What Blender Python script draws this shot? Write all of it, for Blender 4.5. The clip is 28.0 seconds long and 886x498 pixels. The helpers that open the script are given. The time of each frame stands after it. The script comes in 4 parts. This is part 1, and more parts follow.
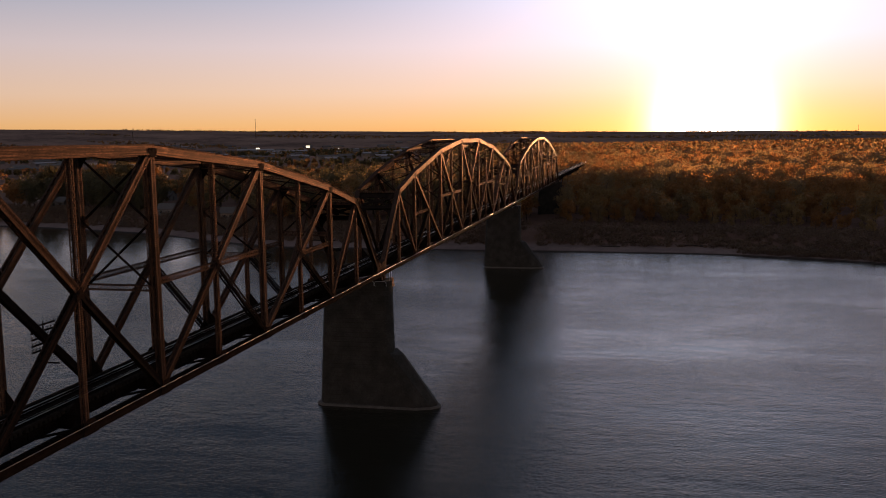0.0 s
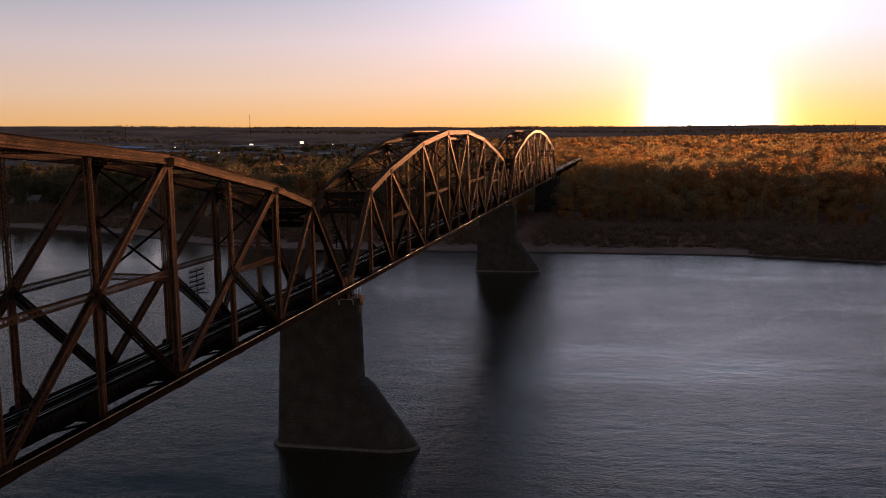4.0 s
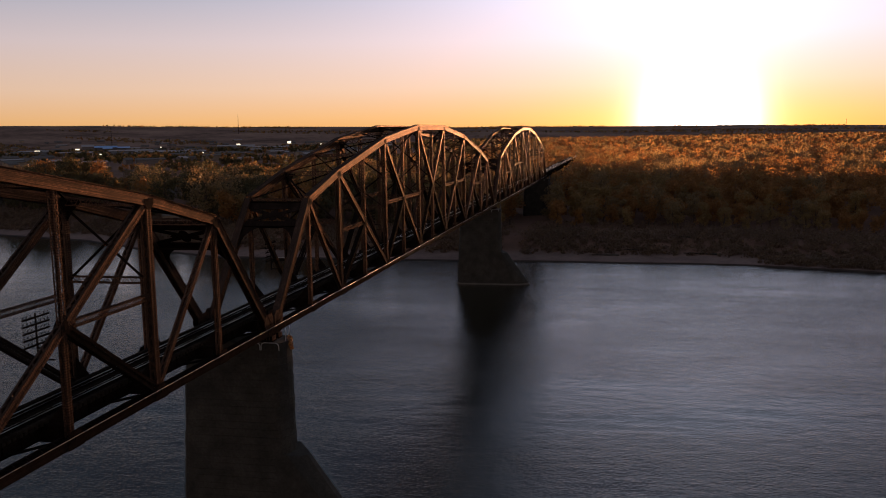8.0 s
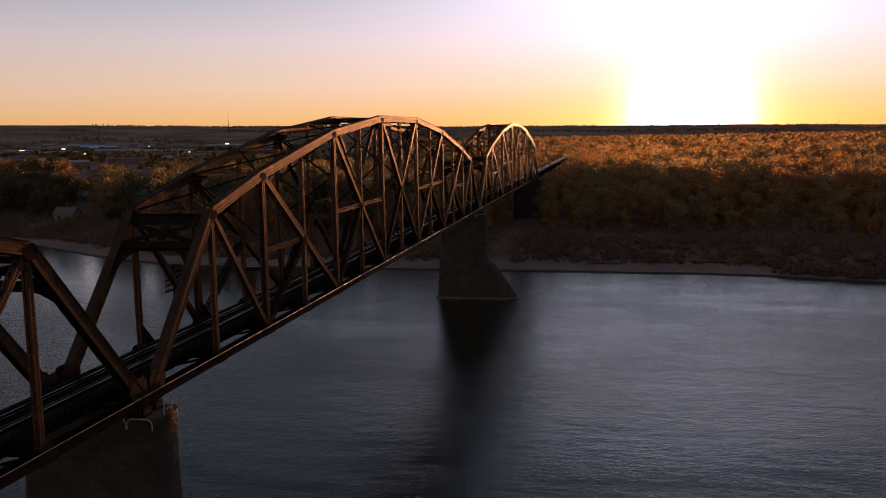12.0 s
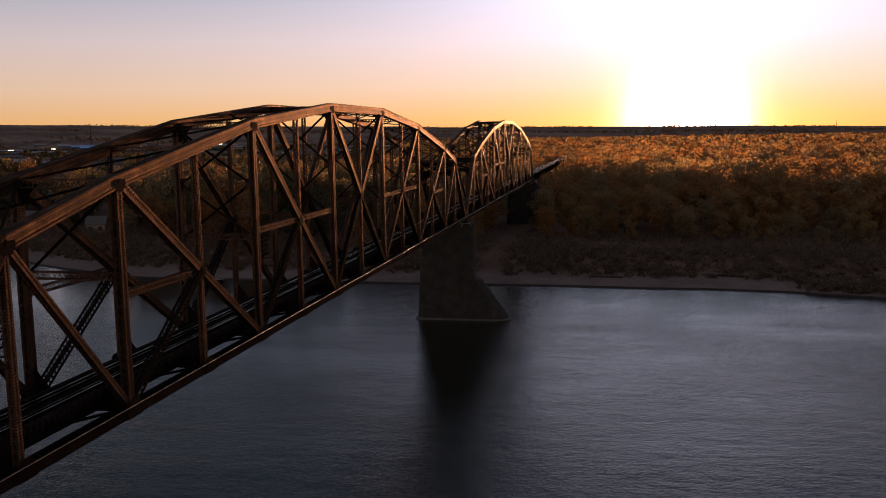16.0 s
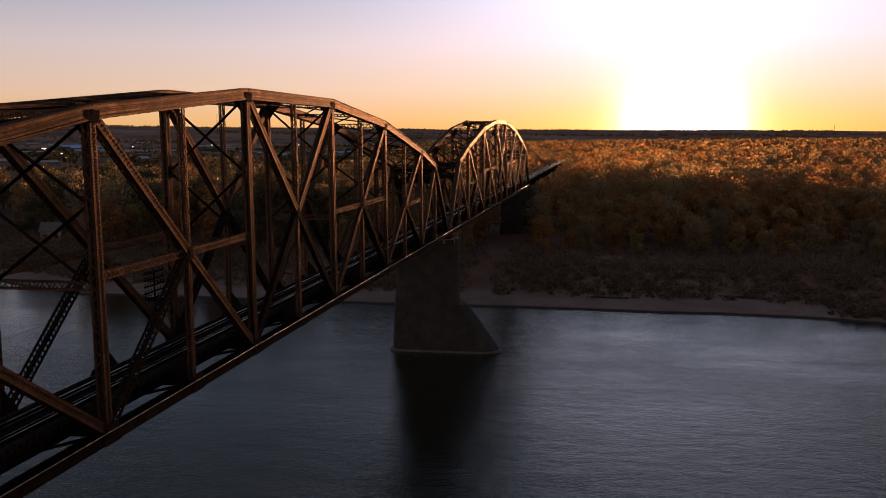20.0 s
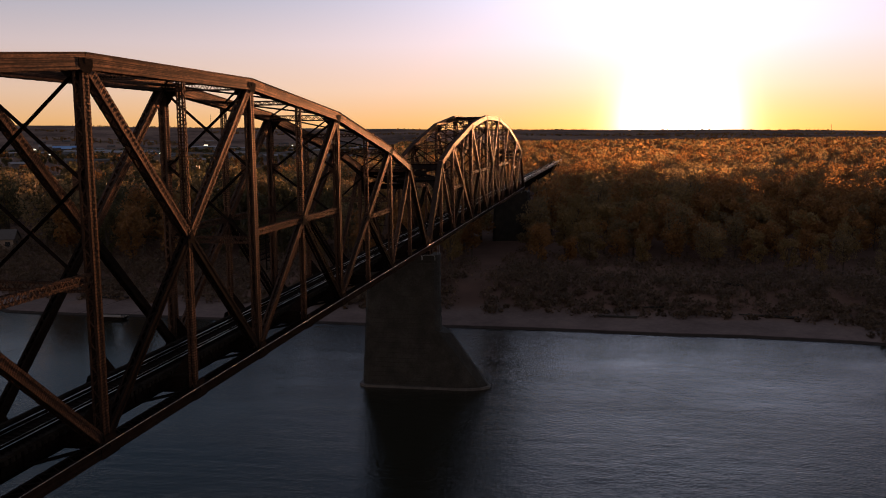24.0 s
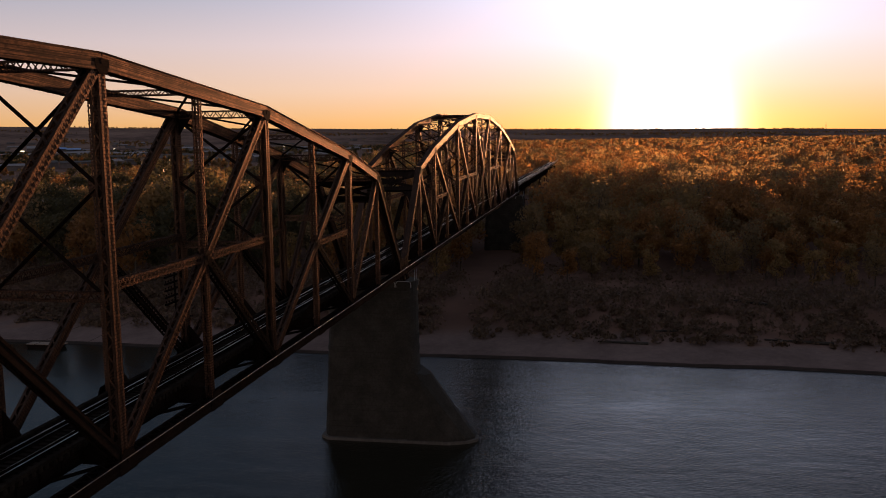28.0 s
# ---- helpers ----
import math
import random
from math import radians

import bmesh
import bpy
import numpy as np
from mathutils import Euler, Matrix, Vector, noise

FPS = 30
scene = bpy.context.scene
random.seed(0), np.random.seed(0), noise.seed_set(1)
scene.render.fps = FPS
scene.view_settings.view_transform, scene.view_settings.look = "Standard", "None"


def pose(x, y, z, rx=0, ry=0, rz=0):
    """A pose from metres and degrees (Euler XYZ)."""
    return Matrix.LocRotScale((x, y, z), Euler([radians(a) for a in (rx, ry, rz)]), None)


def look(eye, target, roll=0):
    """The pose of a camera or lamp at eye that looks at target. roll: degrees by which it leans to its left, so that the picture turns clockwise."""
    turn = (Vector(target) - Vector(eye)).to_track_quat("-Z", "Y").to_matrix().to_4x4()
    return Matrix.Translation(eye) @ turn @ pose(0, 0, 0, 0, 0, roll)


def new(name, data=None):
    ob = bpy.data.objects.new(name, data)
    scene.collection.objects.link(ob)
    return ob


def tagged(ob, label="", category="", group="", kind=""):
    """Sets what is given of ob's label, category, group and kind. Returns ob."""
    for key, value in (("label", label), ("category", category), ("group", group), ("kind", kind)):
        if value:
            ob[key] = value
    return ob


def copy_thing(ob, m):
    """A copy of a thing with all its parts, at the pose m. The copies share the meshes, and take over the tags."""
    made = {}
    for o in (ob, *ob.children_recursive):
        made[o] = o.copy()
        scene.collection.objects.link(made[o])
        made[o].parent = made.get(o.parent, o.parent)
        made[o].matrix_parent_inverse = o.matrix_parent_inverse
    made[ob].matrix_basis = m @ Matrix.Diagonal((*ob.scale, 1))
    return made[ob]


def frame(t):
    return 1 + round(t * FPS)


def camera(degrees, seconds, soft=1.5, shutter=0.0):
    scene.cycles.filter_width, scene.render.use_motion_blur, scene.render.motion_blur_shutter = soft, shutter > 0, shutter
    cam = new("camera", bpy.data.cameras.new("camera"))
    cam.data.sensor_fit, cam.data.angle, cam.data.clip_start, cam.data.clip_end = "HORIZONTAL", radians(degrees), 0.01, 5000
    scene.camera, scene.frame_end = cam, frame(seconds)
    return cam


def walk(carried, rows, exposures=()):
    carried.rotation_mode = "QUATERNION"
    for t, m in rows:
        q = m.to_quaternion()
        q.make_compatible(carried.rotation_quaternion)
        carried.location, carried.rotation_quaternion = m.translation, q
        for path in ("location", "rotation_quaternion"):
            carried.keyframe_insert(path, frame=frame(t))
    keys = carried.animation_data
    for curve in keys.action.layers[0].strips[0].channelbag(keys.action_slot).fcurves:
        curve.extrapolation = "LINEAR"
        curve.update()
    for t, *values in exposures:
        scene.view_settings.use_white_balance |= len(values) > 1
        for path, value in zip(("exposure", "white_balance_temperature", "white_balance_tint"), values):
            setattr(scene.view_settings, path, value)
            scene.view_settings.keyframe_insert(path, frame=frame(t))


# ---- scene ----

# ================= camera and its walk =================
cam = camera(53.05, 28.0, 1.0)
# seconds, x, y, z, heading, pitch, roll
PATH = [
    (0, 15.331, -35.492, 33.852, 12.653, -7.104, -0.822),
    (0.5, 17.528, -35.199, 33.680, 12.632, -7.145, -0.843),
    (1, 19.668, -34.863, 33.530, 12.625, -7.169, -0.915),
    (1.5, 21.823, -34.566, 33.427, 12.581, -7.216, -0.952),
    (2, 24.042, -34.300, 33.323, 12.588, -7.246, -1.002),
    (2.5, 26.308, -34.032, 33.281, 12.553, -7.299, -1.012),
    (3, 28.696, -33.862, 33.236, 12.525, -7.340, -0.991),
    (3.5, 31.072, -33.659, 33.192, 12.478, -7.367, -0.999),
    (5.5, 41.784, -32.755, 32.980, 12.355, -7.412, -1.022),
    (6, 44.480, -32.666, 32.858, 12.313, -7.397, -0.989),
    (6.5, 47.229, -32.428, 32.787, 12.278, -7.394, -0.984),
    (7, 50.103, -32.201, 32.697, 12.185, -7.395, -0.989),
    (7.5, 52.926, -31.836, 32.579, 12.018, -7.405, -1.010),
    (8, 55.829, -31.533, 32.465, 11.837, -7.406, -1.013),
    (8.5, 58.599, -31.203, 32.316, 11.715, -7.404, -1.014),
    (9, 61.387, -30.952, 32.193, 11.615, -7.403, -1.015),
    (9.5, 64.083, -30.659, 32.090, 11.567, -7.438, -1.049),
    (10, 66.862, -30.473, 32.012, 11.515, -7.448, -1.020),
    (10.5, 69.442, -30.250, 31.848, 11.490, -7.445, -1.019),
    (11, 72.126, -30.104, 31.763, 11.458, -7.444, -1.017),
    (11.5, 74.673, -29.906, 31.714, 11.422, -7.439, -1.007),
    (12, 77.150, -29.810, 31.656, 11.355, -7.443, -1.017),
    (12.5, 79.614, -29.658, 31.604, 11.308, -7.443, -1.022),
    (14.5, 91.151, -28.771, 31.249, 11.232, -7.420, -0.961),
    (15, 93.946, -28.555, 31.142, 11.191, -7.392, -0.901),
    (15.5, 96.605, -28.272, 31.038, 11.162, -7.388, -0.899),
    (16, 99.281, -28.037, 30.938, 11.108, -7.391, -0.890),
    (16.5, 101.939, -27.861, 30.882, 11.118, -7.425, -0.804),
    (17, 104.720, -27.681, 30.816, 11.072, -7.432, -0.773),
    (17.5, 107.437, -27.422, 30.741, 11.056, -7.403, -0.736),
    (18, 110.256, -27.204, 30.709, 11.004, -7.352, -0.701),
    (18.5, 113.024, -26.944, 30.691, 10.942, -7.299, -0.609),
    (19, 115.789, -26.719, 30.684, 10.917, -7.269, -0.550),
    (19.5, 118.412, -26.414, 30.672, 10.873, -7.258, -0.555),
    (20, 121.095, -26.242, 30.642, 10.850, -7.249, -0.490),
    (20.5, 123.708, -26.009, 30.615, 10.817, -7.265, -0.524),
    (21, 126.266, -25.817, 30.614, 10.797, -7.307, -0.478),
    (21.5, 128.706, -25.615, 30.541, 10.750, -7.315, -0.461),
    (23.5, 138.398, -24.892, 30.248, 10.656, -7.287, -0.510),
    (24, 140.881, -24.676, 30.172, 10.605, -7.231, -0.601),
    (24.5, 143.336, -24.414, 30.139, 10.552, -7.227, -0.522),
    (25, 145.801, -24.233, 30.136, 10.544, -7.233, -0.493),
    (25.5, 148.053, -24.038, 30.066, 10.526, -7.234, -0.504),
    (26, 150.386, -23.789, 30.094, 10.482, -7.237, -0.569),
    (26.5, 152.766, -23.526, 30.108, 10.446, -7.273, -0.641),
    (27, 155.067, -23.314, 30.158, 10.426, -7.274, -0.656),
    (27.5, 157.221, -23.109, 30.214, 10.341, -7.267, -0.771),
    (28, 159.322, -22.960, 30.282, 10.250, -7.245, -0.821),
]


def gaze(x, y, z, head, tilt, roll):
    h, p = radians(head), radians(tilt)
    eye = Vector((x, y, z))
    return look(eye, eye + Vector((math.cos(h) * math.cos(p), math.sin(h) * math.cos(p), math.sin(p))) * 10, roll)


walk(cam, [(t, gaze(*v)) for t, *v in PATH], exposures=[(0, 0.13), (28, 0.13)])

# ================= light =================
SUN_AZ, SUN_EL, HAZE_EL = -4.2, 0.35, 0.5  # the disc on the horizon, and the middle of the hazy light round it
sun_dir = Vector((math.cos(radians(SUN_AZ)) * math.cos(radians(SUN_EL)), math.sin(radians(SUN_AZ)) * math.cos(radians(SUN_EL)), math.sin(radians(SUN_EL))))
sun_lamp = bpy.data.lights.new("sun", "SUN")
sun_lamp.energy, sun_lamp.angle, sun_lamp.color = 11.0, radians(1.8), (1.0, 0.47, 0.22)
sun = new("sun", sun_lamp)
sun.matrix_world = look((400 * math.cos(radians(SUN_AZ)), 400 * math.sin(radians(SUN_AZ)), 400 * math.tan(radians(HAZE_EL))), (0, 0, 0))


# sine of the elevation, colour of the clear evening sky there
SKY = [(0.0, (0.90, 0.43, 0.13)), (0.018, (0.93, 0.52, 0.22)), (0.05, (0.88, 0.60, 0.43)), (0.10, (0.74, 0.60, 0.60)),
       (0.15, (0.50, 0.49, 0.58)), (0.21, (0.19, 0.225, 0.29)), (0.30, (0.058, 0.100, 0.160)), (0.45, (0.060, 0.094, 0.150)), (0.7, (0.17, 0.19, 0.25)), (1.0, (0.30, 0.31, 0.40))]
# sharpness, strength and colour of the glow in the haze round the low sun; how fast it thins upwards, or grows where negative
AUREOLE = [(1100, 6.0, (1.0, 0.96, 0.92), 0), (260, 0.2, (1.0, 0.80, 0.62), 0), (300, 0.6, (0.9, 0.95, 1.0), -24), (70, 1.2, (1.0, 0.36, 0.03), 26), (20, 0.49, (1.0, 0.72, 0.95), -24), (44, 10.5, (0.66, 0.82, 1.0), -5.5)]


def make_world():
    world = bpy.data.worlds.new("evening_sky")
    scene.world = world
    world.use_nodes = True
    nt = world.node_tree
    nt.nodes.clear()
    link = nt.links.new

    def mathw(op, a, c):
        m = nt.nodes.new("ShaderNodeMath")
        m.operation = op
        for sock, v in ((m.inputs[0], a), (m.inputs[1], c)):
            if isinstance(v, (int, float)):
                sock.default_value = v
            else:
                link(v, sock)
        return m.outputs[0]

    out = nt.nodes.new("ShaderNodeOutputWorld")
    sky = nt.nodes.new("ShaderNodeTexSky")
    sky.sky_type, sky.sun_disc = "NISHITA", False
    sky.sun_elevation, sky.sun_rotation = radians(SUN_EL), radians(90 - SUN_AZ)
    sky.air_density, sky.dust_density, sky.ozone_density = 1.0, 1.0, 3.0
    bg = nt.nodes.new("ShaderNodeBackground")
    bg.inputs[1].default_value = 0.02
    link(sky.outputs[0], bg.inputs[0])
    tc = nt.nodes.new("ShaderNodeTexCoord")
    nrm = nt.nodes.new("ShaderNodeVectorMath")
    nrm.operation = "NORMALIZE"
    link(tc.outputs["Generated"], nrm.inputs[0])
    dot = nt.nodes.new("ShaderNodeVectorMath")
    dot.operation = "DOT_PRODUCT"
    link(nrm.outputs[0], dot.inputs[0])
    dot.inputs[1].default_value = sun_dir
    sep = nt.nodes.new("ShaderNodeSeparateXYZ")
    link(nrm.outputs[0], sep.inputs[0])
    facing = dot.outputs["Value"]
    rp = nt.nodes.new("ShaderNodeValToRGB")
    e = rp.color_ramp.elements
    while len(e) < len(SKY):
        e.new(0.5)
    for el, (p, c) in zip(e, SKY):
        el.position, el.color = p, (*c, 1)
    link(sep.outputs[2], rp.inputs[0])
    grad = nt.nodes.new("ShaderNodeBackground")
    link(rp.outputs[0], grad.inputs[0])
    link(mathw("ADD", mathw("MULTIPLY", mathw("POWER", mathw("MAXIMUM", facing, 0.0), 4.0), 0.31), 0.69), grad.inputs[1])
    add = nt.nodes.new("ShaderNodeAddShader")
    link(bg.outputs[0], add.inputs[0])
    link(grad.outputs[0], add.inputs[1])
    total = add.outputs[0]
    front = mathw("MAXIMUM", facing, 0.0)
    up = mathw("MAXIMUM", sep.outputs[2], 0.0)
    for power, strength, colour, thin in AUREOLE:
        b = nt.nodes.new("ShaderNodeBackground")
        b.inputs[0].default_value = (*colour, 1)
        glow = mathw("MULTIPLY", mathw("POWER", front, power), strength)
        fade = mathw("POWER", 2.718, mathw("MULTIPLY", up, -float(abs(thin))))
        if thin > 0:
            glow = mathw("MULTIPLY", glow, fade)
        elif thin < 0:
            glow = mathw("MULTIPLY", glow, mathw("POWER", mathw("SUBTRACT", 1.0, fade), 5.0))
        link(glow, b.inputs[1])
        add = nt.nodes.new("ShaderNodeAddShader")
        link(total, add.inputs[0])
        link(b.outputs[0], add.inputs[1])
        total = add.outputs[0]
    # rosy counter-glow in the sky opposite the sun
    b = nt.nodes.new("ShaderNodeBackground")
    b.inputs[0].default_value = (1.0, 0.66, 0.52, 1)
    away = mathw("POWER", mathw("MAXIMUM", mathw("MULTIPLY", facing, -1.0), 0.0), 1.5)
    link(mathw("MULTIPLY", mathw("MULTIPLY", away, 0.45), mathw("POWER", 2.718, mathw("MULTIPLY", up, -1.5))), b.inputs[1])
    add = nt.nodes.new("ShaderNodeAddShader")
    link(total, add.inputs[0])
    link(b.outputs[0], add.inputs[1])
    link(add.outputs[0], out.inputs[0])


make_world()


# ================= materials =================
def material(name, base, rough=0.7, metal=0.0, spec=0.5):
    m = bpy.data.materials.new(name)
    m.use_nodes = True
    nt = m.node_tree
    b = nt.nodes["Principled BSDF"]
    b.inputs["Base Color"].default_value = (*base, 1)
    b.inputs["Roughness"].default_value = rough
    b.inputs["Metallic"].default_value = metal
    b.inputs["Specular IOR Level"].default_value = spec
    return m, nt, b


def ramp(nt, fac, stops):
    r = nt.nodes.new("ShaderNodeValToRGB")
    e = r.color_ramp.elements
    while len(e) < len(stops):
        e.new(0.5)
    for el, (p, c) in zip(e, stops):
        el.position, el.color = p, (*c, 1)
    nt.links.new(fac, r.inputs[0])
    return r.outputs[0]


def noise_tex(nt, scale, detail=4.0, rough=0.55, coord="Object", stretch=None):
    tc = nt.nodes.new("ShaderNodeTexCoord")
    n = nt.nodes.new("ShaderNodeTexNoise")
    n.inputs["Scale"].default_value, n.inputs["Detail"].default_value, n.inputs["Roughness"].default_value = scale, detail, rough
    src = tc.outputs[coord]
    if stretch:
        mp = nt.nodes.new("ShaderNodeMapping")
        mp.inputs["Scale"].default_value = stretch
        nt.links.new(src, mp.inputs[0])
        src = mp.outputs[0]
    nt.links.new(src, n.inputs["Vector"])
    return n.outputs[0]


def bump(nt, b, height, strength=0.3, distance=0.02):
    n = nt.nodes.new("ShaderNodeBump")
    n.inputs["Strength"].default_value, n.inputs["Distance"].default_value = strength, distance
    nt.links.new(height, n.inputs["Height"])
    nt.links.new(n.outputs[0], b.inputs["Normal"])


def mixc(nt, fac, a, c, mode="MIX"):
    m = nt.nodes.new("ShaderNodeMix")
    m.data_type, m.blend_type = "RGBA", mode
    for sock, v in ((m.inputs[0], fac), (m.inputs[6], a), (m.inputs[7], c)):
        if hasattr(v, "is_linked"):
            nt.links.new(v, sock)
        elif isinstance(v, (int, float)):
            sock.default_value = v
        else:
            sock.default_value = (*v, 1)
    return m.outputs[2]


def mathn(nt, op, a, c=0.0):
    m = nt.nodes.new("ShaderNodeMath")
    m.operation = op
    for sock, v in ((m.inputs[0], a), (m.inputs[1], c)):
        if hasattr(v, "is_linked"):
            nt.links.new(v, sock)
        else:
            sock.default_value = v
    return m.outputs[0]


def steel(name, dark, mid, light, rough=0.6, rivets=True, sheen=1.0, plates=False):
    """Weathered painted steel: old paint, rust runs, and rows of rivet heads along the member."""
    m, nt, b = material(name, mid, rough, 0.0, 0.0008)
    big = noise_tex(nt, 0.9, 5, 0.6)
    fine = noise_tex(nt, 14, 4, 0.6, stretch=(0.35, 1, 1))
    col = ramp(nt, big, [(0.30, dark), (0.52, mid), (0.72, light)])
    col = mixc(nt, 0.45, col, ramp(nt, fine, [(0.35, dark), (0.65, light)]))
    streak = noise_tex(nt, 3.0, 5, 0.7, stretch=(0.06, 1.0, 3.2))
    runs = 0.85 if plates else 0.5
    col = mixc(nt, ramp(nt, streak, [(0.42, (0, 0, 0)), (0.58, (runs, runs, runs))]), col, dark)
    oi = nt.nodes.new("ShaderNodeObjectInfo")
    hv = nt.nodes.new("ShaderNodeHueSaturation")
    nt.links.new(col, hv.inputs["Color"])
    if rivets:
        # seams between the plates, and the rivet rows along the edges of a member
        tc = nt.nodes.new("ShaderNodeTexCoord")
        sp = nt.nodes.new("ShaderNodeSeparateXYZ")
        nt.links.new(tc.outputs["Object"], sp.inputs[0])
        along, across = sp.outputs[0], sp.outputs[2]
        if plates:
            mark = mathn(nt, "LESS_THAN", mathn(nt, "FRACT", mathn(nt, "MULTIPLY", mathn(nt, "ADD", across, 5.0), 1 / 0.165)), 0.2)
        else:
            comb = mathn(nt, "LESS_THAN", mathn(nt, "FRACT", mathn(nt, "MULTIPLY", along, 1 / 0.14)), 0.36)
            rim = mathn(nt, "GREATER_THAN", mathn(nt, "ABSOLUTE", across), 0.22)
            worn = ramp(nt, big, [(0.35, (0.25, 0.25, 0.25)), (0.6, (0.7, 0.7, 0.7))])
            mark = mathn(nt, "MAXIMUM", mathn(nt, "MULTIPLY", comb, worn), mathn(nt, "MULTIPLY", rim, 0.5))
        hv.inputs["Color"].default_value = (1, 1, 1, 1)
        nt.links.new(mixc(nt, mathn(nt, "MULTIPLY", mark, 0.95), col, dark), hv.inputs["Color"])
    nt.links.new(mathn(nt, "ADD", mathn(nt, "MULTIPLY", oi.outputs["Random"], 0.4), 0.8), hv.inputs["Value"])
    nt.links.new(hv.outputs[0], b.inputs["Base Color"])
    nt.links.new(mathn(nt, "ADD", mathn(nt, "MULTIPLY", fine, 0.35), rough - 0.18), b.inputs["Roughness"])
    gloss = nt.nodes.new("ShaderNodeBsdfGlossy")
    gloss.inputs["Roughness"].default_value = rough - 0.12
    bright = nt.nodes.new("ShaderNodeVectorMath")
    bright.operation = "SCALE"
    bright.inputs["Scale"].default_value = sheen
    nt.links.new(hv.outputs[0], bright.inputs[0])
    nt.links.new(bright.outputs[0], gloss.inputs[0])
    mix = nt.nodes.new("ShaderNodeAddShader")
    nt.links.new(b.outputs[0], mix.inputs[0])
    nt.links.new(gloss.outputs[0], mix.inputs[1])
    nt.links.new(mix.outputs[0], nt.nodes["Material Output"].inputs[0])
    h = fine
    if rivets:
        tc = nt.nodes.new("ShaderNodeTexCoord")
        sp = nt.nodes.new("ShaderNodeSeparateXYZ")
        nt.links.new(tc.outputs["Object"], sp.inputs[0])
        wave = mathn(nt, "SINE", mathn(nt, "MULTIPLY", sp.outputs[0], 2 * math.pi / 0.21))
        rows = mathn(nt, "SINE", mathn(nt, "MULTIPLY", sp.outputs[2], 2 * math.pi / 0.23))
        dots = mathn(nt, "GREATER_THAN", mathn(nt, "MULTIPLY", wave, rows), 0.55)
        h = mathn(nt, "ADD", mathn(nt, "MULTIPLY", dots, 1.0), mathn(nt, "MULTIPLY", fine, 0.4))
    bump(nt, b, h, 0.5, 0.015)
    return m


RUST = steel("weathered_steel", (0.008, 0.0064, 0.0056), (0.031, 0.0195, 0.0145), (0.082, 0.046, 0.030), 0.55, sheen=1.4)
CHORD_STEEL = steel("weathered_plate_steel", (0.009, 0.007, 0.006), (0.029, 0.0175, 0.0125), (0.076, 0.043, 0.027), 0.58, sheen=1.35, plates=True)
# Near-black steel; on bottom chords, centre diagonals and approach girders it stands for shade.
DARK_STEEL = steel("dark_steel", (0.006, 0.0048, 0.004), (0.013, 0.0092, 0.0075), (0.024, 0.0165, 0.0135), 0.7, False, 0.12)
RAIL, _nt, _b = material("polished_rail", (0.40, 0.39, 0.38), 0.3, 1.0)
PIPE, _nt, _b = material("galvanised_pipe", (0.34, 0.34, 0.34), 0.7, 0.0, 0.03)
SHINY_PIPE, _nt, _b = material("polished_pipe", (0.66, 0.65, 0.64), 0.32, 1.0)
# Metal of the added pipe that draws the chord's lit edge.
BRIGHT_PIPE, _nt, _b = material("edge_pipe_metal", (0.12, 0.12, 0.125), 0.4, 1.0)


def plain(name, stops, scale, rough=0.85, stretch=None, relief=0.4, depth=0.05, spec=0.3):
    m, nt, b = material(name, stops[1][1], rough, 0, spec)
    n1 = noise_tex(nt, scale, 6, 0.6, stretch=stretch)
    n2 = noise_tex(nt, scale * 9, 4, 0.6, stretch=stretch)
    mx = mathn(nt, "ADD", mathn(nt, "MULTIPLY", n1, 0.65), mathn(nt, "MULTIPLY", n2, 0.35))
    nt.links.new(ramp(nt, mx, stops), b.inputs["Base Color"])
    bump(nt, b, mx, relief, depth)
    return m


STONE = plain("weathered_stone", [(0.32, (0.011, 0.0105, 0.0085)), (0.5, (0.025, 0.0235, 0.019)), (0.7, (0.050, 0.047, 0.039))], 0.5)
PALE_STONE = plain("pale_wet_stone", [(0.32, (0.045, 0.041, 0.037)), (0.5, (0.085, 0.078, 0.07)), (0.7, (0.13, 0.12, 0.11))], 0.8)
TIE_WOOD = plain("creosoted_timber", [(0.3, (0.008, 0.0065, 0.005)), (0.5, (0.02, 0.016, 0.013)), (0.7, (0.036, 0.03, 0.024))], 2.0, stretch=(1, 0.2, 1), spec=0.0)


